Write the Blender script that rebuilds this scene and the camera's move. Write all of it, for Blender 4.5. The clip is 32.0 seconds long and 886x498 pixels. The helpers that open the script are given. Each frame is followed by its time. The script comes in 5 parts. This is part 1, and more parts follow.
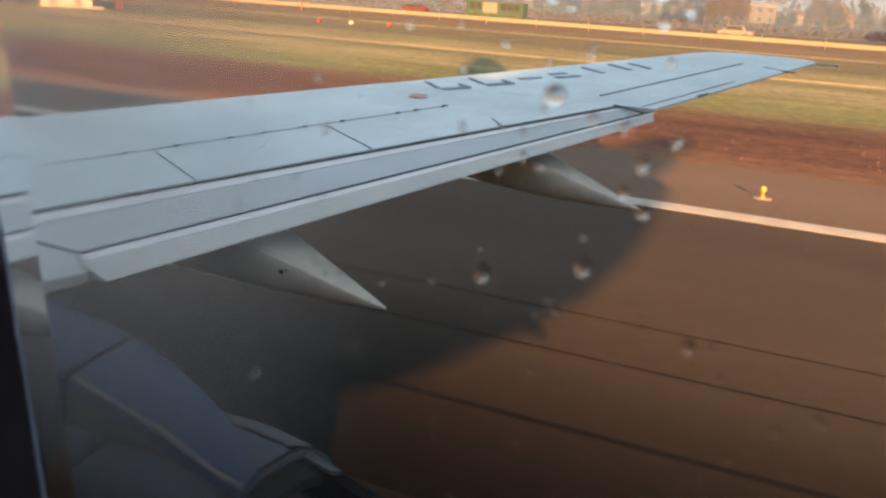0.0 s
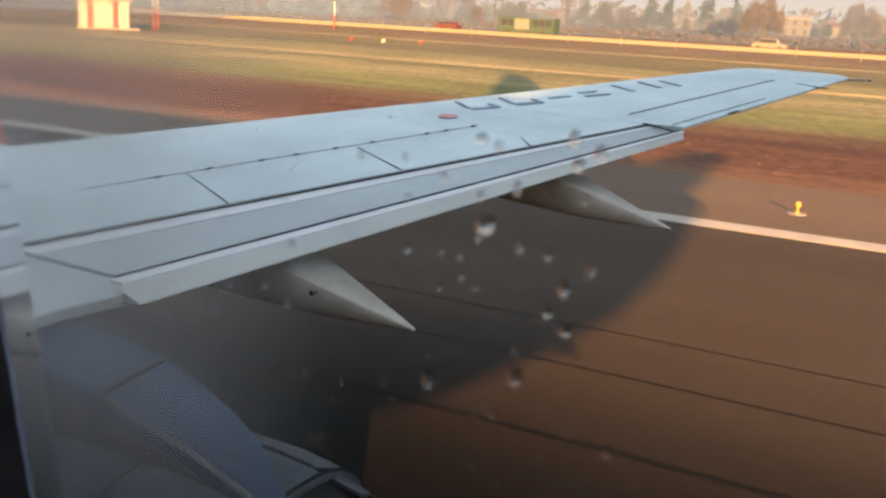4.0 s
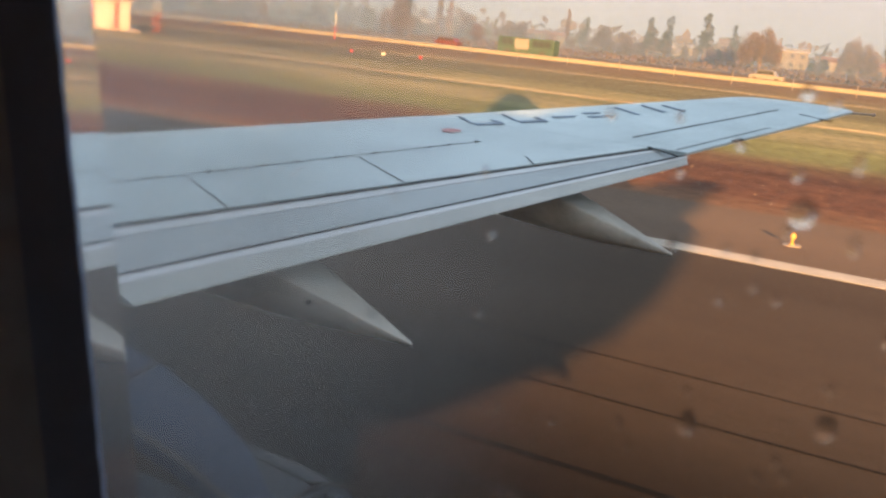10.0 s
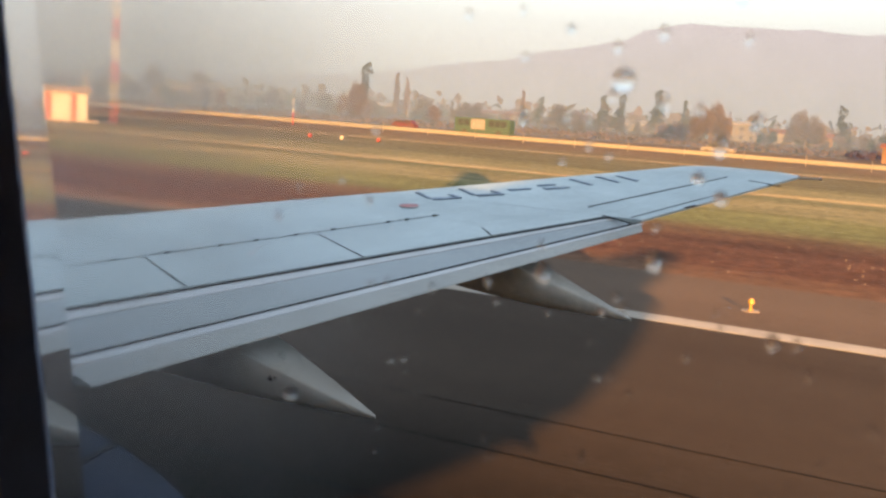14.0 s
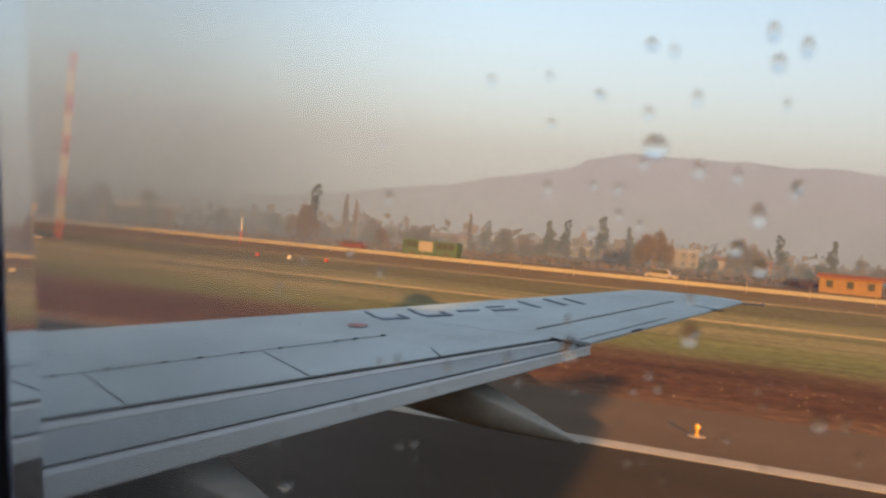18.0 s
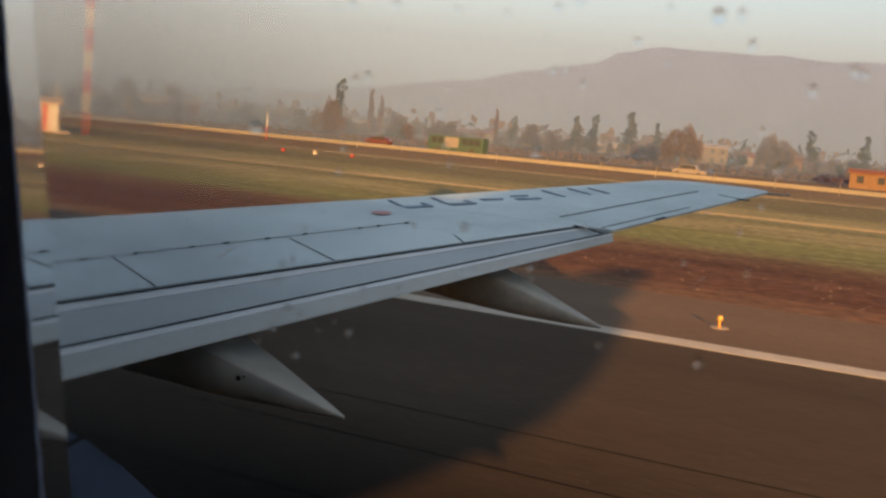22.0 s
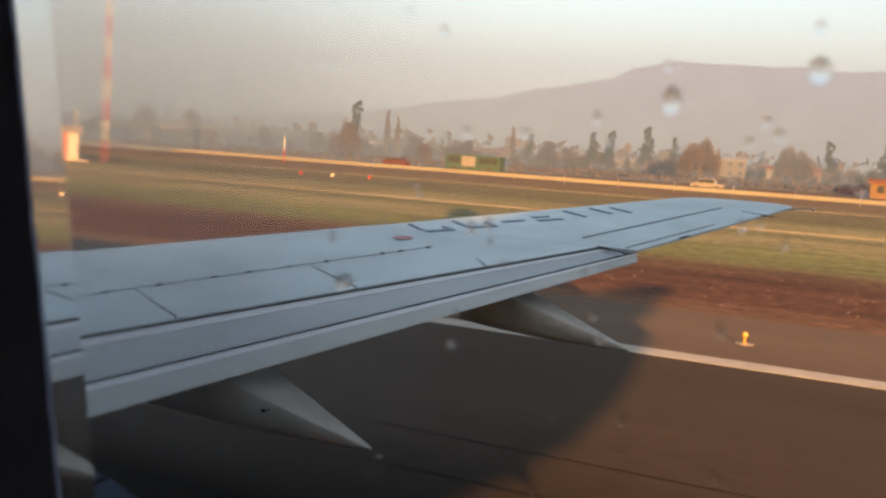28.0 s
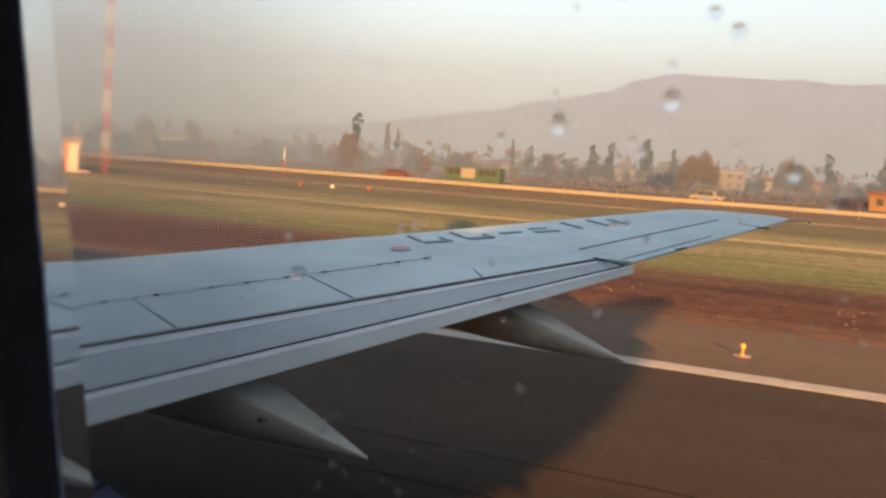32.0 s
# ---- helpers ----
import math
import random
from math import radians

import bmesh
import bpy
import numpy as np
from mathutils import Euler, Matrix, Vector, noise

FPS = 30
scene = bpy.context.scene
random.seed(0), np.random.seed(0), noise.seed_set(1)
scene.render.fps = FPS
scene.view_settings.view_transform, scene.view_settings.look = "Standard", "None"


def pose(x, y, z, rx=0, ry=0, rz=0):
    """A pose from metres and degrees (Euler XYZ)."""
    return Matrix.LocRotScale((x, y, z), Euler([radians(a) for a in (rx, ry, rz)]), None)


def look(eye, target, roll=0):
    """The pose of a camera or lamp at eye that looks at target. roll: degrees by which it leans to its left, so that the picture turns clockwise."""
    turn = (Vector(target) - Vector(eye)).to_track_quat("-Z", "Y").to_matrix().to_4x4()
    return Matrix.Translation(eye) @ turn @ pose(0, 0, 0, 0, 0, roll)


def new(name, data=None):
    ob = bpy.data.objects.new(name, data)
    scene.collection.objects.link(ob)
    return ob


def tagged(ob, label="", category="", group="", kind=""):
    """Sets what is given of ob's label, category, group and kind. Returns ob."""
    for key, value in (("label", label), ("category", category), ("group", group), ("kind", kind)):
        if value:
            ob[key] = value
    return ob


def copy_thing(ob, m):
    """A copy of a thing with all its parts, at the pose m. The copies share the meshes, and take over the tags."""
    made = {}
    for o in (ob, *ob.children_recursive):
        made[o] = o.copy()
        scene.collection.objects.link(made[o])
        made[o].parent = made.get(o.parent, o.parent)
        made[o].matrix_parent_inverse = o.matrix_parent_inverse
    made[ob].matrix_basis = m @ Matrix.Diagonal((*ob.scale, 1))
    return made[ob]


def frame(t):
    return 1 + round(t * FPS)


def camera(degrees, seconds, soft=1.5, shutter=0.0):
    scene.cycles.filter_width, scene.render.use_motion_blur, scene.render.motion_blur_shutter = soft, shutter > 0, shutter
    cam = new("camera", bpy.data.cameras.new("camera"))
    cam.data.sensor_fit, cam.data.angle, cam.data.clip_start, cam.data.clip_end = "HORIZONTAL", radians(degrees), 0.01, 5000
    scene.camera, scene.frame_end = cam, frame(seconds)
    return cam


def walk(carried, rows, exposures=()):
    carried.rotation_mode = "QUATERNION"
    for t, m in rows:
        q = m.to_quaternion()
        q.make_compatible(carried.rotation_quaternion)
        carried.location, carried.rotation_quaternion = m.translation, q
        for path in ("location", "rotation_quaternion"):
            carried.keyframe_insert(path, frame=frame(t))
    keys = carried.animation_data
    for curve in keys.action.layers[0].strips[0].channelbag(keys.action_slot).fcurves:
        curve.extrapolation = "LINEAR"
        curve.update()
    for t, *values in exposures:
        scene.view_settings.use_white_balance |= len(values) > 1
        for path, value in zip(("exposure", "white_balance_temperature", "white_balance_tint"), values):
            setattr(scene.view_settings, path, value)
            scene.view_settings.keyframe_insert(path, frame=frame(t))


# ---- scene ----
cam = camera(47.96, 32.0, soft=2.6)
# a small lens focused far off: the pane close by is out of focus
cam.data.dof.use_dof, cam.data.dof.focus_distance, cam.data.dof.aperture_fstop = True, 25.0, 20.0
WINY, WINK = 0.2853, 0.1630
PATH = [
    (0.0, pose(-0.001, -0.015, 3.654, 75.46, -3.55, -62.95)),
    (0.5, pose(-0.016, -0.044, 3.684, 74.75, -3.21, -62.28)),
    (1.0, pose(0.010, -0.016, 3.670, 74.98, -3.33, -62.28)),
    (1.5, pose(-0.021, -0.049, 3.672, 74.91, -2.75, -61.83)),
    (2.0, pose(-0.020, -0.054, 3.665, 74.43, -2.57, -61.53)),
    (2.5, pose(-0.001, -0.043, 3.684, 74.08, -1.98, -60.61)),
    (3.0, pose(-0.014, -0.042, 3.678, 76.67, -2.67, -61.27)),
    (3.5, pose(-0.005, -0.034, 3.683, 75.68, -3.02, -61.96)),
    (4.0, pose(-0.011, -0.051, 3.696, 76.28, -2.78, -61.16)),
    (4.5, pose(-0.017, -0.060, 3.699, 77.78, -3.50, -60.19)),
    (6.5, pose(0.019, 0.010, 3.658, 76.54, -4.15, -60.86)),
    (7.0, pose(0.004, -0.005, 3.652, 77.21, -4.94, -60.93)),
    (7.5, pose(0.012, 0.012, 3.644, 76.71, -4.73, -61.22)),
    (8.0, pose(0.004, 0.006, 3.663, 77.33, -5.04, -60.67)),
    (8.5, pose(0.001, 0.006, 3.642, 77.30, -5.58, -62.01)),
    (9.0, pose(0.015, 0.018, 3.648, 77.28, -5.56, -61.38)),
    (9.5, pose(0.025, 0.035, 3.638, 77.65, -5.66, -61.47)),
    (10.0, pose(0.035, 0.056, 3.662, 77.18, -5.48, -61.13)),
    (10.5, pose(0.026, 0.039, 3.617, 78.30, -5.68, -60.99)),
    (11.0, pose(0.024, 0.030, 3.592, 76.34, -4.28, -60.85)),
    (11.5, pose(0.011, 0.016, 3.621, 77.45, -5.10, -61.67)),
    (12.0, pose(0.001, 0.007, 3.601, 79.99, -6.10, -63.27)),
    (12.5, pose(0.023, 0.029, 3.616, 80.10, -5.27, -62.95)),
    (13.0, pose(0.026, 0.041, 3.644, 80.40, -5.77, -63.53)),
    (13.5, pose(0.004, 0.007, 3.631, 80.34, -3.82, -62.92)),
    (14.0, pose(0.000, 0.007, 3.614, 81.98, -3.96, -63.59)),
    (14.5, pose(-0.004, 0.013, 3.677, 82.33, -4.61, -63.45)),
    (16.5, pose(-0.010, 0.002, 3.635, 86.06, -5.52, -64.58)),
    (17.0, pose(-0.024, -0.009, 3.611, 88.11, -5.60, -65.96)),
    (17.5, pose(0.021, 0.039, 3.584, 89.52, -5.38, -66.37)),
    (18.0, pose(0.006, 0.032, 3.596, 89.21, -5.06, -66.58)),
    (18.5, pose(0.039, 0.053, 3.607, 89.94, -4.99, -66.98)),
    (19.0, pose(0.025, 0.014, 3.578, 90.57, -5.65, -67.16)),
    (19.5, pose(0.032, 0.042, 3.606, 90.75, -3.98, -66.45)),
    (20.0, pose(0.019, 0.035, 3.580, 89.63, -4.66, -65.55)),
    (20.5, pose(0.040, 0.063, 3.599, 90.83, -4.54, -65.16)),
    (21.0, pose(0.030, 0.061, 3.568, 90.47, -4.90, -65.91)),
    (21.5, pose(-0.001, 0.011, 3.522, 86.30, -4.44, -65.09)),
    (22.0, pose(-0.016, -0.013, 3.517, 83.13, -4.98, -65.08)),
    (22.5, pose(0.015, 0.020, 3.574, 80.50, -4.34, -63.81)),
    (23.0, pose(-0.010, 0.001, 3.553, 82.97, -3.69, -64.31)),
    (23.5, pose(0.000, 0.016, 3.549, 84.83, -4.23, -64.00)),
    (24.0, pose(0.001, 0.020, 3.546, 84.70, -3.91, -63.30)),
    (24.5, pose(-0.005, 0.021, 3.560, 85.65, -4.46, -64.39)),
    (26.5, pose(-0.017, 0.003, 3.597, 84.16, -3.86, -64.48)),
    (27.0, pose(-0.022, -0.011, 3.573, 86.00, -3.33, -64.20)),
    (27.5, pose(0.003, 0.010, 3.563, 86.24, -4.02, -63.80)),
    (28.0, pose(0.039, 0.052, 3.552, 84.16, -3.67, -64.14)),
    (28.5, pose(0.021, 0.032, 3.554, 83.08, -5.14, -64.27)),
    (29.0, pose(-0.001, 0.011, 3.547, 84.41, -3.85, -64.22)),
    (29.5, pose(-0.002, 0.006, 3.560, 83.47, -3.79, -63.90)),
    (30.0, pose(-0.001, 0.016, 3.547, 83.52, -3.88, -64.26)),
    (30.5, pose(0.012, 0.021, 3.549, 83.88, -4.08, -64.58)),
    (31.0, pose(0.040, 0.046, 3.556, 83.63, -3.32, -64.86)),
    (31.5, pose(0.019, 0.026, 3.567, 83.34, -4.13, -64.25)),
    (32.0, pose(-0.002, 0.009, 3.554, 84.83, -3.79, -64.15)),
]
BRIGHT = [(0.0, 3.5, 6500, 10), (4.0, 3.6, 6500, 10), (7.0, 3.57, 6350, 10), (10.0, 3.54, 6350, 10), (12.0, 3.57, 6350, 10), (13.0, 3.5, 6350, 10), (14.0, 3.35, 6250, 10), (17.0, 2.75, 6500, 12.5),
          (18.0, 2.6, 6500, 12.5), (19.0, 2.47, 6500, 12.5), (20.0, 2.34, 6500, 12.5), (21.0, 2.42, 6500, 12.5), (22.0, 2.6, 6450, 11), (23.0, 3.05, 6450, 10), (24.0, 3.08, 6500, 10), (27.0, 2.97, 6500, 12), (29.0, 2.98, 6500, 12), (32.0, 2.97, 6500, 12)]
walk(cam, PATH, BRIGHT)

# ---- world, sun ----
SKY, HAZE = 0.044, (0.0970, 0.0885, 0.0788)
SUN_ELEV, SUN_AZ = radians(10.0), radians(57.0)      # azimuth of the shadows, from ahead towards the right
world = bpy.data.worlds.new("sky")
scene.world = world
world.use_nodes = True
wn, wl = world.node_tree.nodes, world.node_tree.links
sky = wn.new("ShaderNodeTexSky")
sky.sky_type, sky.sun_disc = "NISHITA", False
sky.sun_elevation = SUN_ELEV
sky.sun_rotation = SUN_AZ + math.pi
sky.air_density, sky.dust_density, sky.ozone_density = 1.0, 1.0, 1.0
# morning haze that thickens evenly towards the horizon
wco = wn.new("ShaderNodeTexCoord")
wsep = wn.new("ShaderNodeSeparateXYZ")
wl.new(wco.outputs["Generated"], wsep.inputs[0])
wramp = wn.new("ShaderNodeValToRGB")
wl.new(wsep.outputs[2], wramp.inputs[0])
for e, (p, v) in zip([wramp.color_ramp.elements[0], wramp.color_ramp.elements[1]] + [wramp.color_ramp.elements.new(0.5) for _ in range(3)], ((0.0, 1.0), (1.0, 0.0), (0.09, 0.95), (0.20, 0.50), (0.38, 0.06))):
    e.position, e.color = p, (v, v, v, 1)
wscale = wn.new("ShaderNodeMix")
wscale.data_type, wscale.blend_type = "RGBA", "MULTIPLY"
wscale.inputs[0].default_value, wscale.inputs[7].default_value = 1.0, (SKY, SKY, SKY, 1)
wl.new(sky.outputs[0], wscale.inputs[6])
wmix = wn.new("ShaderNodeMix")
wmix.data_type = "RGBA"
wl.new(wramp.outputs[0], wmix.inputs[0])
wl.new(wscale.outputs[2], wmix.inputs[6])
wmix.inputs[7].default_value = (*HAZE, 1)
wl.new(wmix.outputs[2], wn["Background"].inputs[0])
wn["Background"].inputs[1].default_value = 1.0
sun_data = bpy.data.lights.new("sun", "SUN")
sun_data.energy, sun_data.angle, sun_data.color = 3.3, radians(0.53), (1.0, 0.46, 0.135)
sun = new("sun", sun_data)
sun.matrix_world = look((-60 * math.sin(SUN_AZ), -60 * math.cos(SUN_AZ), 60 * math.tan(SUN_ELEV)), (0, 0, 0))


# ---- helpers of this scene ----
def finish(bm, name, smooth=False):
    bmesh.ops.recalc_face_normals(bm, faces=bm.faces)
    me = bpy.data.meshes.new(name)
    bm.to_mesh(me)
    bm.free()
    if smooth:
        for f in me.polygons:
            f.use_smooth = True
        me.set_sharp_from_angle(angle=radians(38))
    return me


def thing(name, label="", category="", group="", kind="", at=(0, 0, 0)):
    ob = new(name)
    ob.empty_display_size = 0.2
    ob.location = at
    return tagged(ob, label, category, group, kind)


def part(name, bm, material, parent=None, label="", smooth=False):
    me = bm if isinstance(bm, bpy.types.Mesh) else finish(bm, name, smooth)
    if material and not me.materials:
        me.materials.append(material)
    ob = new(name, me)
    if parent:
        ob.parent = parent
        if label:
            ob["label"] = label
    return ob


def solo(name, bm, material, label, category, kind="", group="", smooth=False):
    ob = part(name, bm, material, None, "", smooth)
    return tagged(ob, label, category, group, kind)


def box(bm, lo, hi, bevel=0.0):
    m = Matrix.Translation([(a + b) / 2 for a, b in zip(lo, hi)]) @ Matrix.Diagonal([b - a for a, b in zip(lo, hi)] + [1])
    got = bmesh.ops.create_cube(bm, size=1, matrix=m)
    if bevel:
        edges = {e for v in got["verts"] for e in v.link_edges}
        bmesh.ops.bevel(bm, geom=list(edges), offset=bevel, segments=2, affect="EDGES")
    return bm


def tube(bm, a, b, r0, r1=None, n=10, caps=True):
    a, b = Vector(a), Vector(b)
    r1 = r0 if r1 is None else r1
    turn = (b - a).to_track_quat("Z", "Y").to_matrix().to_4x4()
    m = Matrix.Translation((a + b) / 2) @ turn
    bmesh.ops.create_cone(bm, cap_ends=caps, segments=n, radius1=r0, radius2=max(r1, 1e-4), depth=(b - a).length, matrix=m)
    return bm


def loft(bm, rings, closed=True, caps=True):
    rows = [[bm.verts.new(p) for p in ring] for ring in rings]
    n = len(rows[0])
    for r0, r1 in zip(rows, rows[1:]):
        for i in range(n if closed else n - 1):
            j = (i + 1) % n
            bm.faces.new((r0[i], r0[j], r1[j], r1[i]))
    if caps and closed:
        bm.faces.new(rows[0])
        bm.faces.new(rows[-1])
    return bm


def sheet(bm, pts):
    bm.faces.new([bm.verts.new(p) for p in pts])
    return bm


def slab(bm, pts, depth):
    """A plate with the given upper outline, that deep."""
    up = [bm.verts.new(p) for p in pts]
    low = [bm.verts.new((x, y, z - depth)) for x, y, z in pts]
    bm.faces.new(up)
    bm.faces.new(low[::-1])
    for i in range(len(pts)):
        j = (i + 1) % len(pts)
        bm.faces.new((up[i], low[i], low[j], up[j]))
    return bm


# ---- materials ----
def material(name, colour, rough=0.6, metal=0.0, vary=0.15, scale=4.0, fine=40.0, bump=0.1, second=None, stretch=(1, 1, 1), coat=0.0, random_value=0.0, spec=0.5, leafy=0.0):
    m = bpy.data.materials.new(name)
    m.use_nodes = True
    n, l = m.node_tree.nodes, m.node_tree.links
    b = n["Principled BSDF"]
    b.inputs["Roughness"].default_value, b.inputs["Metallic"].default_value = rough, metal
    b.inputs["Specular IOR Level"].default_value = spec
    if coat:
        b.inputs["Coat Weight"].default_value = coat
    co = n.new("ShaderNodeTexCoord")
    mp = n.new("ShaderNodeMapping")
    mp.inputs["Scale"].default_value = stretch
    l.new(co.outputs["Object"], mp.inputs[0])
    big, small = n.new("ShaderNodeTexNoise"), n.new("ShaderNodeTexNoise")
    for t, s, d in ((big, scale, 5), (small, fine, 8)):
        t.inputs["Scale"].default_value, t.inputs["Detail"].default_value, t.inputs["Roughness"].default_value = s, d, 0.6
        l.new(mp.outputs[0], t.inputs["Vector"])
    c2 = second or tuple(c * (1 - 2 * vary) for c in colour)
    mix = n.new("ShaderNodeMix")
    mix.data_type = "RGBA"
    mix.inputs[6].default_value, mix.inputs[7].default_value = (*colour, 1), (*c2, 1)
    ramp = n.new("ShaderNodeMapRange")
    ramp.inputs[1].default_value, ramp.inputs[2].default_value = 0.38, 0.68
    l.new(big.outputs[0], ramp.inputs[0])
    l.new(ramp.outputs[0], mix.inputs[0])
    grain = n.new("ShaderNodeMix")
    grain.data_type, grain.blend_type = "RGBA", "MULTIPLY"
    gr = n.new("ShaderNodeMapRange")
    gr.inputs[1].default_value, gr.inputs[2].default_value = 0.3, 0.7
    gr.inputs[3].default_value, gr.inputs[4].default_value = 1 - 1.6 * vary, 1 + 0.6 * vary
    l.new(small.outputs[0], gr.inputs[0])
    grain.inputs[0].default_value = 1
    l.new(mix.outputs[2], grain.inputs[6])
    l.new(gr.outputs[0], grain.inputs[7])
    last = grain.outputs[2]
    if random_value:
        info = n.new("ShaderNodeObjectInfo")
        hsv = n.new("ShaderNodeHueSaturation")
        rr = n.new("ShaderNodeMapRange")
        rr.inputs[3].default_value, rr.inputs[4].default_value = 1 - random_value, 1 + random_value
        l.new(info.outputs["Random"], rr.inputs[0])
        l.new(rr.outputs[0], hsv.inputs["Value"])
        l.new(last, hsv.inputs["Color"])
        last = hsv.outputs[0]
    l.new(last, b.inputs["Base Color"])
    if leafy:
        tr, add = n.new("ShaderNodeBsdfTranslucent"), n.new("ShaderNodeMixShader")
        l.new(last, tr.inputs[0])
        add.inputs[0].default_value = leafy
        l.new(b.outputs[0], add.inputs[1])
        l.new(tr.outputs[0], add.inputs[2])
        l.new(add.outputs[0], n["Material Output"].inputs[0])
    rv = n.new("ShaderNodeMapRange")
    rv.inputs[3].default_value, rv.inputs[4].default_value = max(rough - 0.12, 0.03), min(rough + 0.1, 1)
    l.new(big.outputs[0], rv.inputs[0])
    l.new(rv.outputs[0], b.inputs["Roughness"])
    if bump:
        bp = n.new("ShaderNodeBump")
        bp.inputs["Strength"].default_value, bp.inputs["Distance"].default_value = bump, 0.02
        l.new(small.outputs[0], bp.inputs["Height"])
        l.new(bp.outputs[0], b.inputs["Normal"])
    return m


wing_paint = material("wing_paint", (0.264, 0.335, 0.362), 0.38, 0.0, 0.07, 1.1, 9, 0.02, second=(0.214, 0.272, 0.296))
flap_paint = material("flap_paint", (0.275, 0.316, 0.325), 0.40, 0.0, 0.05, 1.2, 14, 0.02, second=(0.232, 0.266, 0.274))
flap_dark = material("flap_panel_paint", (0.216, 0.258, 0.280), 0.45, 0.0, 0.06, 1.2, 14, 0.02)
# brighter tone puts the light on the flap's rounded edges into colour
flap_bright = material("flap_lit_strip", (0.37, 0.395, 0.415), 0.4, 0.1, 0.05, 2.0, 20, 0.01)
fairing_paint = material("fairing_paint", (0.285, 0.298, 0.285), 0.6, 0.0, 0.10, 2.5, 18, 0.02, second=(0.20, 0.205, 0.192), spec=0.3)
seam_black = material("seam_gap_shade_black", (0.012, 0.013, 0.016), 0.9, 0, 0.1, 6, 60, 0, spec=0.02)
joint_grey = material("panel_joint", (0.075, 0.085, 0.095), 0.8, 0, 0.3, 5, 40, 0, spec=0.1)
nacelle_blue = material("nacelle_paint", (0.026, 0.040, 0.072), 0.55, 0.0, 0.10, 3.2, 24, 0.03, second=(0.017, 0.027, 0.049), spec=0.05)
nacelle_grey = material("nacelle_grey", (0.040, 0.050, 0.063), 0.6, 0.0, 0.08, 2.2, 20, 0.02, second=(0.029, 0.036, 0.046), spec=0.05)
nozzle_black = material("burnt_steel", (0.008, 0.008, 0.009), 0.8, 0.0, 0.2, 4, 30, 0.1, spec=0.03)
# kept dark so the unseen fuselage bounces less light onto the wing
fuselage_dark = material("fuselage_paint", (0.055, 0.068, 0.105), 0.4, 0.0, 0.04, 1, 12, 0.01)
letter_blue = material("letter_paint", (0.075, 0.125, 0.215), 0.5, 0, 0.15, 3, 30, 0)
oval_red = material("red_mark", (0.33, 0.10, 0.10), 0.5, 0, 0.1, 5, 40, 0)
asphalt = material("asphalt", (0.056, 0.0445, 0.0350), 0.95, 0, 0.16, 0.35, 18, 0.25, second=(0.043, 0.034, 0.027), stretch=(1, 0.15, 1), spec=0.04)
shoulder = material("shoulder_asphalt", (0.104, 0.073, 0.050), 0.95, 0, 0.16, 0.3, 14, 0.3, second=(0.084, 0.060, 0.043), stretch=(1, 0.2, 1), spec=0.15)
line_paint = material("line_paint", (0.31, 0.292, 0.25), 0.8, 0, 0.12, 1.5, 25, 0.1, second=(0.24, 0.225, 0.20))
rubber_mark = material("rubber_streak", (0.004, 0.004, 0.004), 0.95, 0, 0.2, 1.2, 20, 0.1, second=(0.007, 0.0065, 0.006), stretch=(1, 0.1, 1), spec=0.05)

# darker towards the runway's middle: tyre rubber, plus the airliner's shade deepened in colour
an, al = asphalt.node_tree.nodes, asphalt.node_tree.links
ageo, asep, aramp, amul = an.new("ShaderNodeNewGeometry"), an.new("ShaderNodeSeparateXYZ"), an.new("ShaderNodeMapRange"), an.new("ShaderNodeMix")
al.new(ageo.outputs["Position"], asep.inputs[0])
al.new(asep.outputs[0], aramp.inputs[0])
aramp.interpolation_type = "SMOOTHSTEP"
for k, v in zip((1, 2, 3, 4), (5.8, 11.6, 0.03, 1.0)):
    aramp.inputs[k].default_value = v
amul.data_type, amul.blend_type = "RGBA", "MULTIPLY"
amul.inputs[0].default_value = 1
abase = an["Principled BSDF"].inputs["Base Color"]
al.new(abase.links[0].from_socket, amul.inputs[6])
al.new(aramp.outputs[0], amul.inputs[7])
al.new(amul.outputs[2], abase)


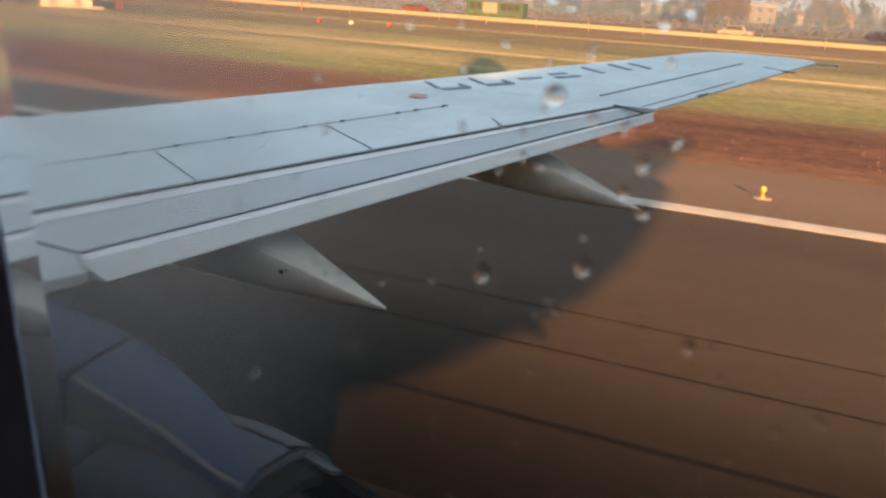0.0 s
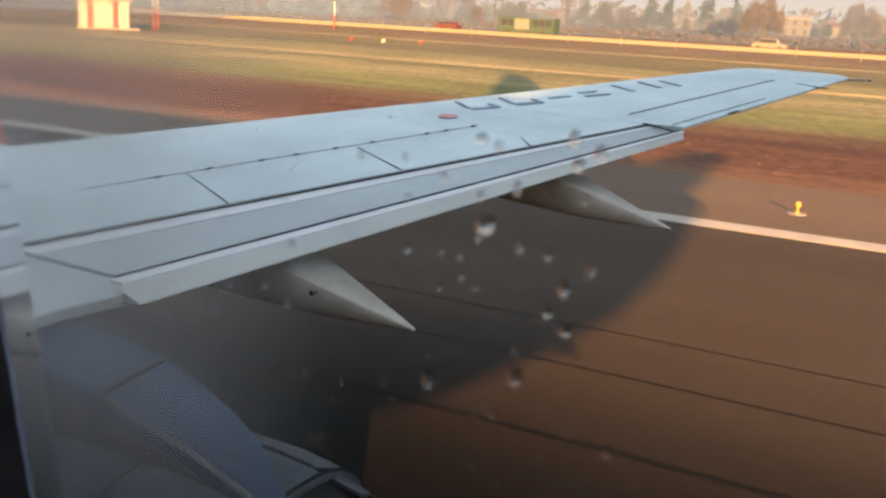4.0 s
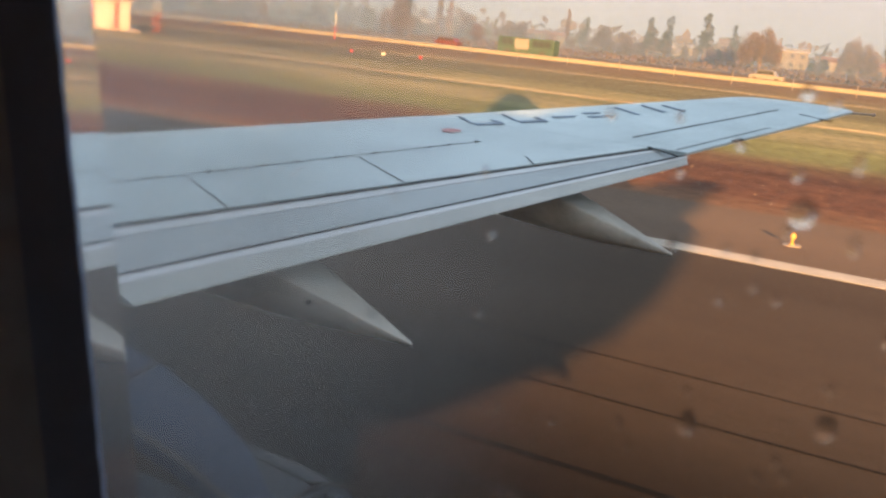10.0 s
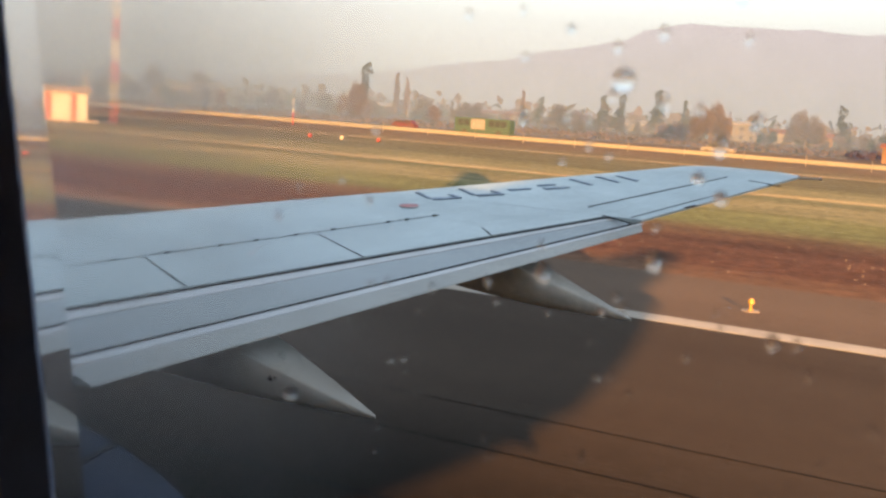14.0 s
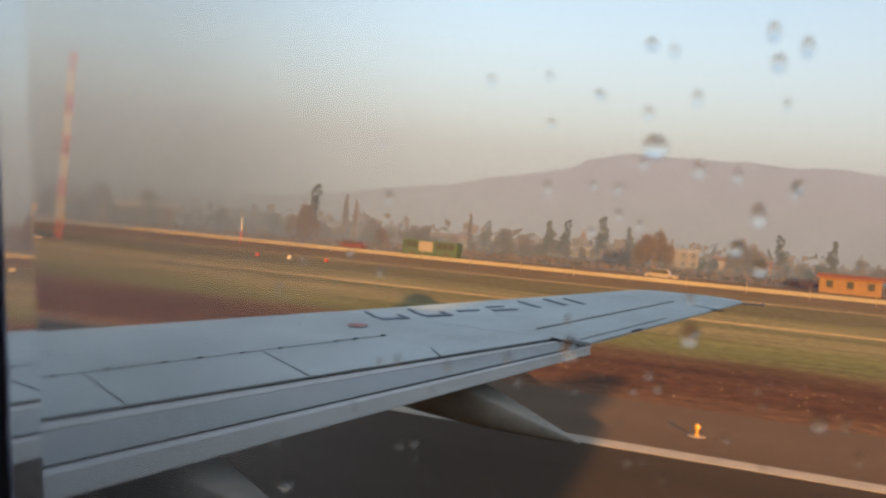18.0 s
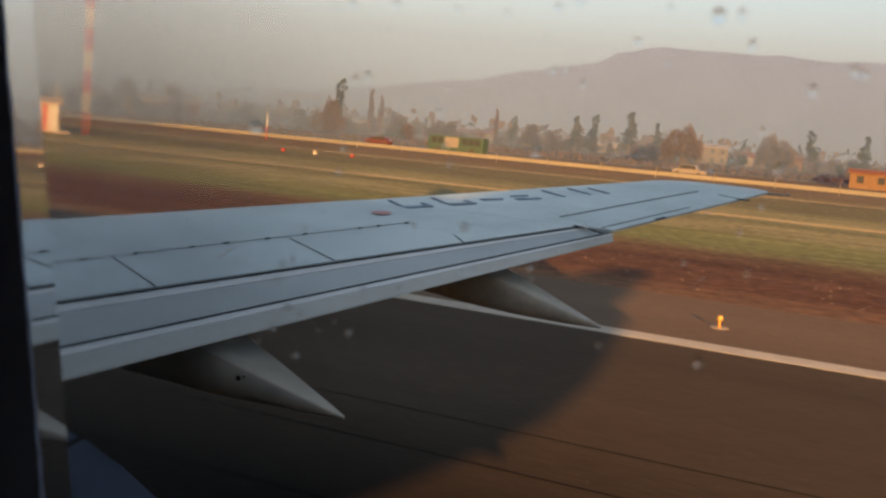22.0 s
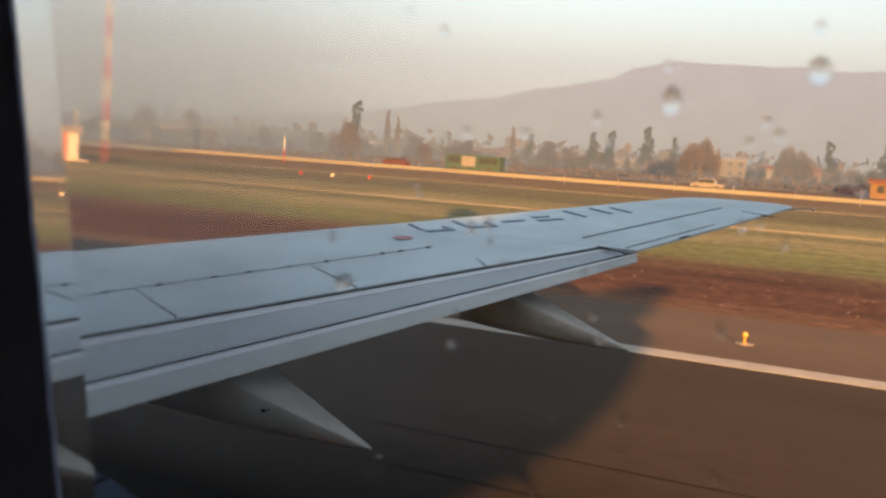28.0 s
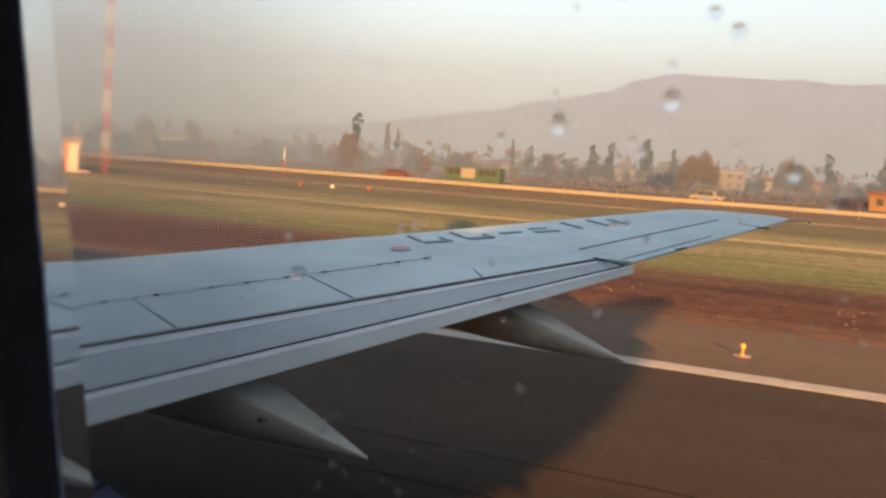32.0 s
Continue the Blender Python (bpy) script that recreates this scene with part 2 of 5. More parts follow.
# ---- ground ----
def ground_material():
    m = bpy.data.materials.new("airfield_ground")
    m.use_nodes = True
    n, l = m.node_tree.nodes, m.node_tree.links
    b = n["Principled BSDF"]
    b.inputs["Roughness"].default_value = 0.95
    b.inputs["Specular IOR Level"].default_value = 0.1
    geo = n.new("ShaderNodeNewGeometry")
    sep = n.new("ShaderNodeSeparateXYZ")
    l.new(geo.outputs["Position"], sep.inputs[0])
    mp = n.new("ShaderNodeMapping")
    mp.inputs["Scale"].default_value = (0.10, 0.03, 0.1)
    l.new(geo.outputs["Position"], mp.inputs[0])
    wob = n.new("ShaderNodeTexNoise")
    wob.inputs["Scale"].default_value, wob.inputs["Detail"].default_value = 1.0, 6
    l.new(mp.outputs[0], wob.inputs["Vector"])
    # distance from the runway, with a ragged edge
    ma = n.new("ShaderNodeMath")
    ma.operation = "MULTIPLY_ADD"
    ma.inputs[1].default_value = 9.0
    l.new(wob.outputs[0], ma.inputs[0])
    sub = n.new("ShaderNodeMath")
    sub.operation = "ADD"
    sub.inputs[1].default_value = -4.5
    l.new(sep.outputs[0], ma.inputs[2])
    l.new(ma.outputs[0], sub.inputs[0])
    mr = n.new("ShaderNodeMapRange")
    mr.inputs[1].default_value, mr.inputs[2].default_value = 0, 200
    l.new(sub.outputs[0], mr.inputs[0])
    ramp = n.new("ShaderNodeValToRGB")
    bands = [(0, (0.120, 0.060, 0.035)), (24.6, (0.130, 0.072, 0.042)), (27, (0.074, 0.034, 0.020)), (33, (0.068, 0.033, 0.020)), (36.5, (0.100, 0.063, 0.035)), (39, (0.112, 0.122, 0.050)),
             (44, (0.133, 0.138, 0.056)), (49, (0.184, 0.170, 0.089)), (54, (0.179, 0.164, 0.084)), (57, (0.115, 0.115, 0.059)), (61, (0.189, 0.177, 0.092)), (69, (0.156, 0.144, 0.074)), (74, (0.102, 0.098, 0.055)),
             (92, (0.118, 0.105, 0.059)), (112, (0.125, 0.092, 0.059)), (128, (0.120, 0.089, 0.061)), (145, (0.098, 0.078, 0.060)), (165, (0.095, 0.074, 0.061)), (200, (0.088, 0.069, 0.060))]
    els = ramp.color_ramp.elements
    while len(els) < len(bands):
        els.new(0.5)
    for e, (d, c) in zip(els, bands):
        e.position, e.color = d / 200, (*c, 1)
    l.new(mr.outputs[0], ramp.inputs[0])
    g2 = n.new("ShaderNodeTexNoise")
    mp2 = n.new("ShaderNodeMapping")
    mp2.inputs["Scale"].default_value = (0.55, 0.10, 1)
    l.new(geo.outputs["Position"], mp2.inputs[0])
    l.new(mp2.outputs[0], g2.inputs["Vector"])
    g2.inputs["Scale"].default_value, g2.inputs["Detail"].default_value = 1.1, 4
    g3 = n.new("ShaderNodeTexNoise")
    g3.inputs["Scale"].default_value, g3.inputs["Detail"].default_value = 2.2, 7
    l.new(geo.outputs["Position"], g3.inputs["Vector"])
    prev = ramp.outputs[0]
    for tex, lo, hi in ((g2, 0.66, 1.26), (g3, 0.62, 1.30)):
        r = n.new("ShaderNodeMapRange")
        r.inputs[1].default_value, r.inputs[2].default_value, r.inputs[3].default_value, r.inputs[4].default_value = 0.3, 0.7, lo, hi
        l.new(tex.outputs[0], r.inputs[0])
        mx = n.new("ShaderNodeMix")
        mx.data_type, mx.blend_type = "RGBA", "MULTIPLY"
        mx.inputs[0].default_value = 1
        l.new(prev, mx.inputs[6])
        l.new(r.outputs[0], mx.inputs[7])
        prev = mx.outputs[2]
    l.new(prev, b.inputs["Base Color"])
    bp = n.new("ShaderNodeBump")
    bp.inputs["Strength"].default_value, bp.inputs["Distance"].default_value = 0.6, 0.10
    l.new(g3.outputs[0], bp.inputs["Height"])
    l.new(bp.outputs[0], b.inputs["Normal"])
    return m


bm = bmesh.new()
sheet(bm, [(-4500, -4500, -0.03), (4500, -4500, -0.03), (4500, 4500, -0.03), (-4500, 4500, -0.03)])
solo("ground", bm, ground_material(), "flat airfield of red soil and dry grass bands", "ground", "structure")
bm = bmesh.new()
slab(bm, [(-38, -700, 0), (18.4, -700, 0), (18.4, 2500, 0), (-38, 2500, 0)], 0.2)
solo("road", bm, asphalt, "dark grey asphalt runway streaked with tyre rubber", "runway", "structure")
bm = bmesh.new()
slab(bm, [(18.4, -700, -0.002), (24.2, -700, -0.002), (24.2, 2500, -0.002), (18.4, 2500, -0.002)], 0.2)
solo("pavement", bm, shoulder, "brown-grey asphalt shoulder beside the runway", "shoulder", "structure")
bm = bmesh.new()
slab(bm, [(18.05, -700, 0.005), (18.70, -700, 0.005), (18.70, 2500, 0.005), (18.05, 2500, 0.005)], 0.006)
solo("runway_edge_line", bm, line_paint, "long white painted runway edge line", "road marking", "structure")
for i, (x, w) in enumerate(((7.80, 0.09), (7.0, 0.16), (5.9, 0.14), (9.6, 0.035), (11.0, 0.03))):
    bm = bmesh.new()
    pts = [(x - w / 2 + 0.02 * math.sin(i + k), -100 + 20 * k, 0.004) for k in range(20)]
    loft(bm, [[p, (p[0] + w, p[1], p[2])] for p in pts], closed=False)
    solo("tyre_streak", bm, rubber_mark, "black rubber streak along the asphalt runway", "tyre mark", "structure", "tyre streaks")

dry_earth = material("dry_earth", (0.29, 0.245, 0.165), 0.95, 0, 0.2, 0.4, 6, 0.2, second=(0.22, 0.185, 0.125), stretch=(1, 0.2, 1), spec=0.1)
for x in (59.4, 94.0):
    bm = bmesh.new()
    rows = []
    for y in range(-120, 420, 4):
        a, b = x + 0.5 * noise.noise((y * 0.05, x, 0)), x + 0.75 + 0.6 * noise.noise((y * 0.06, x + 3, 0))
        rows.append([(a, y, -0.026), (0.6 * a + 0.4 * b, y, 0.03), (b, y, -0.026)])
    loft(bm, rows, closed=False)
    solo("dirt_strip", bm, dry_earth, "narrow pale strip of bare earth through the grass", "dirt strip", "structure", "dirt strips")
stone_pale = material("pale_stone", (0.24, 0.19, 0.15), 0.9, 0, 0.2, 6, 40, 0.1)
verts, faces = [], []
srnd = random.Random(3)
for k in range(520):
    x, y = srnd.uniform(25.5, 33.5), srnd.uniform(-14, 40)
    r = 0.013 + 0.034 * srnd.random() ** 3
    i = len(verts)
    for dx, dy, dz in ((1, 0, 0), (0.3, 0.9, 0), (-0.8, 0.5, 0), (-0.7, -0.7, 0), (0.4, -0.9, 0), (0.1, 0.1, 0.75)):
        verts.append((x + dx * r * srnd.uniform(0.7, 1.2), y + dy * r * srnd.uniform(0.7, 1.2), -0.032 + dz * r))
    faces += [(i + j, i + (j + 1) % 5, i + 5) for j in range(5)]
me = bpy.data.meshes.new("stones")
me.from_pydata(verts, [], faces)
me.materials.append(stone_pale)
tagged(new("stones", me), "small pale stones scattered over the red soil", "stones", kind="stuff")


# ---- the aircraft: x to the right of its track, y ahead ----
airliner = thing("airliner", "twin-engine jet airliner with pale grey wings on the runway", "aircraft")
FX, NOSE, TAIL = -1.6, 19.6, -9.3
XW, WY, WK = 0.24, WINY, WINK


def zw(x):
    return 3.079 - (12.7 - x) * 0.1051


def y_le(x):
    return 7.1 - 0.628 * (x - 6.4)


def y_one(x):
    return 4.83 - 0.43 * (x - 4.39)


def y_two(x):
    return 4.10 - 0.317 * (x - 3.9)


def y_te(x):
    return 3.765 - 0.2665 * (x - 3.72)


def y_out(x):
    return 2.39 - 0.256 * (x - 9.27)


def section(x, aft, thick):
    """A closed wing section at x, from its rear edge over the top round the nose and back."""
    le, z, c = y_le(x), zw(x), y_le(x) - aft
    up = [(aft, 0), (aft + 0.3 * c, 0), (aft + 0.6 * c, 0), (aft + 0.82 * c, -0.001 * c), (aft + 0.93 * c, -0.005 * c), (aft + c, -0.016 * c)]
    nose = [(le + 0.020 * c, -0.035 * c), (le + 0.028 * c, -0.055 * c), (le + 0.02 * c, -0.075 * c), (le - 0.02 * c, -0.09 * c)]
    low = [(aft + 0.7 * c, -thick), (aft + 0.35 * c, -thick * 0.85), (aft, -min(0.25 * thick, 0.022))]
    return [(x, y, z + d) for y, d in up + nose + low]


wing = bmesh.new()
loft(wing, [section(x, y_one(x) if x > 3.9 else y_one(3.9), 0.11 * (y_le(x) - y_one(max(x, 3.9))) + 0.02) for x in (0.1, 2.0, 3.9, 5.25, 6.6, 7.83, 9.19)])
right_wing = part("right_wing", wing, wing_paint, airliner, "pale blue-grey painted wing", smooth=True)
outer = bmesh.new()
rings = [section(x, y_out(x), 0.10 * (y_le(x) - y_out(x))) for x in (9.195, 10.2, 11.2, 12.2, 12.85)]
loft(outer, rings)
part("outer_panel", outer, wing_paint, right_wing, smooth=True)
tip = bmesh.new()
base = rings[-1]
tip_rings = []
fore, rear = y_le(12.85), y_out(12.85)
for k in range(8):
    a = k / 7 * math.pi / 2
    u0, u1 = rear + 0.72 * (1 - math.cos(a)), fore - 0.48 * (1 - math.cos(a))
    ring = []
    for x, y, z in base:
        u = (y - rear) / (fore - rear)
        flat = zw(12.85) - 0.03 * math.sin(a)
        ring.append((12.85 + 0.48 * math.sin(a), u0 + (u1 - u0) * u, flat + (z - zw(12.85)) * (0.22 + 0.78 * math.cos(a)) + 0.050 * math.sin(a)))
    tip_rings.append(ring)
loft(tip, tip_rings)
part("wing_tip", tip, wing_paint, right_wing, smooth=True)
bm = bmesh.new()
tube(bm, (12.86, 1.56, 3.075), (12.88, 1.24, 3.085), 0.016, 0.009)
part("static_wick", bm, fairing_paint, right_wing, "thin pale rod at the wing tip")
bm = bmesh.new()
bmesh.ops.create_uvsphere(bm, u_segments=10, v_segments=6, radius=0.024, matrix=Matrix.Translation((12.88, 1.24, 3.088)))
part("wick_cap", bm, line_paint, right_wing)

# fixed panel inboard of the flap
bm = bmesh.new()
slab(bm, [(0.1, y_one(3.9) - 0.004, zw(0.1) - 0.012), (3.86, y_one(3.9) - 0.004, zw(3.86) - 0.012), (3.86, 4.05, zw(3.86) - 0.03), (3.74, 3.91, zw(3.74) - 0.05), (3.45, 4.04, zw(3.45) - 0.05), (0.1, 4.80, zw(0.1) - 0.05)], 0.06)
part("inboard_panel", bm, flap_dark, right_wing)


def strip(bm, xs, ya, yb, da, db, depth=0.03):
    """A spanwise plate between two lines, with its own sag at each."""
    rows = [[(x, ya(x), zw(x) + da), (x, yb(x), zw(x) + db), (x, yb(x), zw(x) + db - depth), (x, ya(x), zw(x) + da - depth)] for x in xs]
    return loft(bm, rows)


XS = [3.9 + (9.15 - 3.9) * k / 12 for k in range(13)]
flap = thing("flap")
flap.parent = airliner
flap["label"] = "pale grey trailing-edge flap, slightly lowered"
bm = bmesh.new()
strip(bm, XS, lambda x: y_one(x) - 0.05, lambda x: y_one(x) - 0.05 - 0.22 * (y_one(x) - y_two(x)), -0.014, -0.012)
part("flap_lip", bm, flap_bright, flap, "bright lip with the light painted in")
bm = bmesh.new()
strip(bm, XS, lambda x: y_one(x) - 0.051 - 0.22 * (y_one(x) - y_two(x)), lambda x: y_two(x) + 0.020, -0.016, -0.03)
part("fore_flap", bm, flap_dark, flap)
AX = [3.82 + (9.14 - 3.82) * k / 12 for k in range(13)]
bm = bmesh.new()
rows = []
for x in AX:
    a, b, z = y_two(x) - 0.012, y_te(x - 0.10), zw(x)
    c = a - b
    rows.append([(x, a, z - 0.055), (x, a - 0.02 * c, z - 0.036), (x, a - 0.12 * c, z - 0.026), (x, a - 0.34 * c, z - 0.029), (x - 0.06, a - 0.36 * c, z - 0.031), (x - 0.10, b + 0.01, z - 0.074), (x - 0.10, b, z - 0.082), (x - 0.08, b + 0.02, z - 0.088), (x, a, z - 0.12)])
loft(bm, rows)
aft_flap = part("aft_flap", bm, flap_paint, flap, "pale grey metal aft flap")
bm = bmesh.new()
strip(bm, AX, lambda x: y_two(x) - 0.03, lambda x: y_two(x) - 0.03 - 0.30 * (y_two(x) - y_te(x)), -0.021, -0.023, 0.004)
part("nose_strip", bm, flap_bright, aft_flap, "bright nose strip with the light painted in")
# black plates fill the slots, the shade between the flaps put into their colour
bm = bmesh.new()
strip(bm, XS, lambda x: y_one(x) - 0.001, lambda x: y_one(x) - 0.049, -0.011, -0.011, 0.07)
part("gap_shade_strip", bm, seam_black, flap, "black strip for the shade in the gap")
bm = bmesh.new()
strip(bm, XS, lambda x: y_two(x) + 0.019, lambda x: y_two(x) - 0.022, -0.022, -0.022, 0.07)
part("gap_shade_strip", bm, seam_black, flap, "black strip for the shade in the gap")


def seam(x0, y0, x1, y1, w=0.014, lift=0.004, parent=None, paint=None):
    """A dark line on the wing's upper side."""
    d = Vector((x1 - x0, y1 - y0, 0)).normalized()
    s = Vector((-d.y, d.x, 0)) * w / 2
    b = bmesh.new()
    slab(b, [(x0 + s.x, y0 + s.y, zw(x0) + lift), (x1 + s.x, y1 + s.y, zw(x1) + lift), (x1 - s.x, y1 - s.y, zw(x1) + lift), (x0 - s.x, y0 - s.y, zw(x0) + lift)], 0.008)
    return part("seam", b, paint or seam_black, parent or right_wing)


# panel joints: thin and grey ahead, black and wider towards the flap
for (x0, y0), (x1, y1) in (((5.73, 5.30), (5.25, 4.47)), ((7.09, 4.63), (6.60, 3.89)), ((8.08, 3.55), (7.83, 3.35))):
    xm, ym = x0 + 0.62 * (x1 - x0), y0 + 0.62 * (y1 - y0)
    seam(x0, y0, xm, ym, 0.009, paint=joint_grey)
    seam(xm, ym, x1, y1, 0.012)
seam(9.54, 3.05, 12.30, 2.23, 0.020)
seam(9.19, 2.785, 8.99, 2.46, 0.035)
seam(9.25, 2.53, 11.05, 2.06, 0.012, paint=joint_grey)
seam(10.02, 2.205, 10.22, 2.15, 0.03)
seam(12.18, 1.96, 11.98, 1.60, 0.022)
seam(12.02, 1.70, 11.96, 1.58, 0.07)
seam(5.00, 5.66, 8.36, 4.12, 0.010, 0.003, paint=joint_grey)
for x in (5.55, 5.92, 6.34, 6.62, 6.96, 7.30, 7.83, 8.02, 8.31):
    y = 5.66 - (x - 5.0) * 0.458
    bm = bmesh.new()
    box(bm, (x - 0.03, y - 0.012, zw(x) - 0.004), (x + 0.03, y + 0.012, zw(x) + 0.009), 0.003)
    part("hinge_fitting", bm, seam_black, right_wing, "small dark hinge fitting")
bm = bmesh.new()
bmesh.ops.create_circle(bm, cap_ends=True, segments=20, radius=0.10, matrix=Matrix.Translation((8.59, 4.57, zw(8.59) + 0.008)) @ Matrix.Rotation(-0.105, 4, "Y"))
part("red_mark", bm, oval_red, right_wing, "small red round mark")
# small fittings and scuffs on the upper skin
for x, y in ((6.76, 6.08), (7.11, 5.92), (7.25, 5.85), (6.05, 5.95), (8.3, 5.05)):
    bm = bmesh.new()
    box(bm, (x - 0.014, y - 0.008, zw(x) - 0.003), (x + 0.014, y + 0.008, zw(x) + 0.005), 0.002)
    part("fitting", bm, seam_black, right_wing, "small dark fitting")
scuff_paint = material("paint_scuff", (0.46, 0.49, 0.51), 0.5, 0, 0.2, 20, 90, 0.02)
for x, y, l2, w, dx in ((6.33, 4.72, 0.10, 0.020, 0.3), (6.22, 4.66, 0.05, 0.030, 0.1), (6.45, 4.76, 0.04, 0.018, -0.4), (7.6, 4.20, 0.07, 0.014, 0.5), (9.9, 3.1, 0.08, 0.016, 0.2)):
    o2 = seam(x - l2, y - dx * l2, x + l2, y + dx * l2, w, 0.003)
    o2.name = "scuff"
    o2.data.materials.clear()
    o2.data.materials.append(scuff_paint)
    o2["label"] = "pale scuff in the paint"
# painted characters, as plain bars
SHORT = [(-0.15, -0.20, 0.16, -0.20, 0.095), (0.15, -0.20, 0.15, -0.02, 0.05), (-0.15, -0.14, -0.12, 0.22, 0.035)]
for cx, cy, bars in ((9.28, 4.62, SHORT), (9.72, 4.33, SHORT), (10.12, 4.07, [(-0.13, -0.06, 0.13, -0.06, 0.06)]), (10.50, 3.85, [(-0.16, -0.18, 0.14, -0.18, 0.075), (-0.12, 0.02, 0.10, 0.02, 0.05)]),
                     (10.95, 3.60, [(-0.02, -0.22, -0.02, 0.20, 0.05)]), (11.40, 3.34, [(-0.13, -0.22, -0.13, 0.20, 0.05), (0.14, -0.22, 0.14, 0.16, 0.05)])):
    d, s = Vector((0.80, -0.60)), Vector((0.60, 0.80))
    for (u0, v0, u1, v1, w) in bars:
        a = Vector((cx, cy)) + d * u0 + s * v0
        b2 = Vector((cx, cy)) + d * u1 + s * v1
        o2 = seam(a.x, a.y, b2.x, b2.y, 1.2 * w, 0.006)
        o2.name = "letter_bar"
        o2.data.materials.clear()
        o2.data.materials.append(letter_blue)
        o2["label"] = "dark blue painted bar"


def flap_fairing(x, tip_y, tip_z, scale, keel):
    """A pointed boat-shaped fairing with a flat top; keel lifts its underside towards the front."""
    half = [(0, 0.0), (0.55, 0.0), (0.84, 0.015), (0.96, 0.06), (1.0, 0.15), (0.95, 0.42), (0.78, 0.72), (0.48, 0.93), (0, 1.0)]
    rings = []
    for k in range(19):
        t = (k / 18) ** 1.15
        y = tip_y + 2.9 * scale * t
        bottom = tip_z - 0.012 - 0.025 * math.sin(math.pi * t) + keel * t * t
        top = max(min(tip_z + 0.004 + 0.365 * (y - tip_y), tip_z + 0.42 * scale), bottom + 0.012)
        w = 0.012 + 0.225 * scale * min(1, (t / 0.29) ** 0.92) * (1 if t < 0.6 else max(0.12, 1 - ((t - 0.6) / 0.42) ** 2))
        ring = [(x + w * u, y, top + (bottom - top) * v) for u, v in half] + [(x - w * u, y, top + (bottom - top) * v) for u, v in half[-2:0:-1]]
        rings.append(ring)
    b = bmesh.new()
    loft(b, rings)
    o = part("flap_fairing", b, fairing_paint, airliner, "weathered grey pointed flap track fairing", smooth=True)
    for dy, dz, rs in ((0.64, 0.0, 0.022), (0.605, 0.012, 0.011), (0.690, -0.022, 0.012), (0.66, 0.024, 0.009)):
        s = bmesh.new()
        bmesh.ops.create_uvsphere(s, u_segments=8, v_segments=5, radius=rs, matrix=Matrix.Translation((x - 0.17 * scale, tip_y + dy, tip_z + 0.155 + dz)))
        part("stain", s, seam_black, o, "small dark stain")
    return o


flap_fairing(5.0, 2.80, 1.78, 1.0, 0.10)
flap_fairing(7.78, 2.05, 2.04, 0.92, 0.28)

# ---- engine ----
engine = thing("engine")
engine.parent = airliner
engine["label"] = "long blue-grey jet engine nacelle under the wing"


def ring_at(cx, y, cz, r, n=36, p=2.0):
    """A ring round the engine's axis; a higher p squares it off."""
    k = 2 / p
    out = []
    for j in range(n):
        c, q = math.cos(2 * math.pi * j / n), math.sin(2 * math.pi * j / n)
        out.append((cx + r * math.copysign(abs(c) ** k, c), y, cz + r * math.copysign(abs(q) ** k, q)))
    return out


EX, EZ = 3.20, 0.98
bm = bmesh.new()
loft(bm, [ring_at(EX, y, EZ, r, p=p) for y, r, p in ((10.6, 0.50, 2), (10.5, 0.56, 2), (10.0, 0.62, 2), (7.0, 0.66, 2.2), (4.6, 0.65, 2.8), (3.3, 0.657, 3.2), (2.9, 0.657, 3.2), (2.65, 0.655, 3.2), (2.42, 0.638, 3.0), (2.34, 0.622, 3.0), (2.34, 0.595, 3.0), (2.50, 0.560, 2.6))])
nacelle = part("nacelle", bm, nacelle_grey, engine, "blue-grey painted nacelle", smooth=True)
# long joint below the cowling's raised edge
bm = bmesh.new()
loft(bm, [[(EX + r * math.cos(radians(a)) ** 0.625, y, EZ + r * math.sin(radians(a)) ** 0.625) for a, r in ((78, k + 0.003), (75.5, k + 0.003), (75.5, k - 0.02), (78, k - 0.02))] for y, k in ((3.3, 0.657), (2.9, 0.657), (2.65, 0.653), (2.43, 0.634))])
part("cowl_joint", bm, seam_black, nacelle, "black joint along the cowling")
for y in (3.05, 2.36):
    bm = bmesh.new()
    loft(bm, [ring_at(EX, yy, EZ, r, p=3.2) for yy, r in ((y - 0.012, 0.50), (y - 0.012, 0.660 if y > 3 else 0.627), (y + 0.012, 0.660 if y > 3 else 0.630), (y + 0.012, 0.50))], caps=False)
    part("seam", bm, seam_black, nacelle, "black edge line")
bm = bmesh.new()
loft(bm, [ring_at(EX, y, EZ, r, p=2.3) for y, r in ((2.37, 0.600), (2.28, 0.585), (2.22, 0.57), (2.22, 0.52), (2.37, 0.48))], caps=False)
part("nozzle_ring", bm, nozzle_black, engine, "soot-black nozzle ring", smooth=True)
bm = bmesh.new()
loft(bm, [ring_at(EX, y, EZ, r) for y, r in ((2.45, 0.46), (2.28, 0.44), (2.16, 0.42), (2.16, 0.38), (2.45, 0.36))], caps=False)
part("exhaust_pipe", bm, nozzle_black, engine, "soot-black exhaust pipe", smooth=True)
bm = bmesh.new()
arc = [radians(a) for a in range(4, 60, 4)]
loft(bm, [[(EX + r * math.cos(a), y, EZ + r * math.sin(a)) for a in arc] + [(EX + (r - 0.03) * math.cos(a), y, EZ + (r - 0.03) * math.sin(a)) for a in arc[::-1]] for y, r in ((2.36, 0.60), (2.28, 0.59), (2.22, 0.57))])
door = part("reverser_door", bm, nozzle_black, engine, "soot-black reverser door")
bm = bmesh.new()
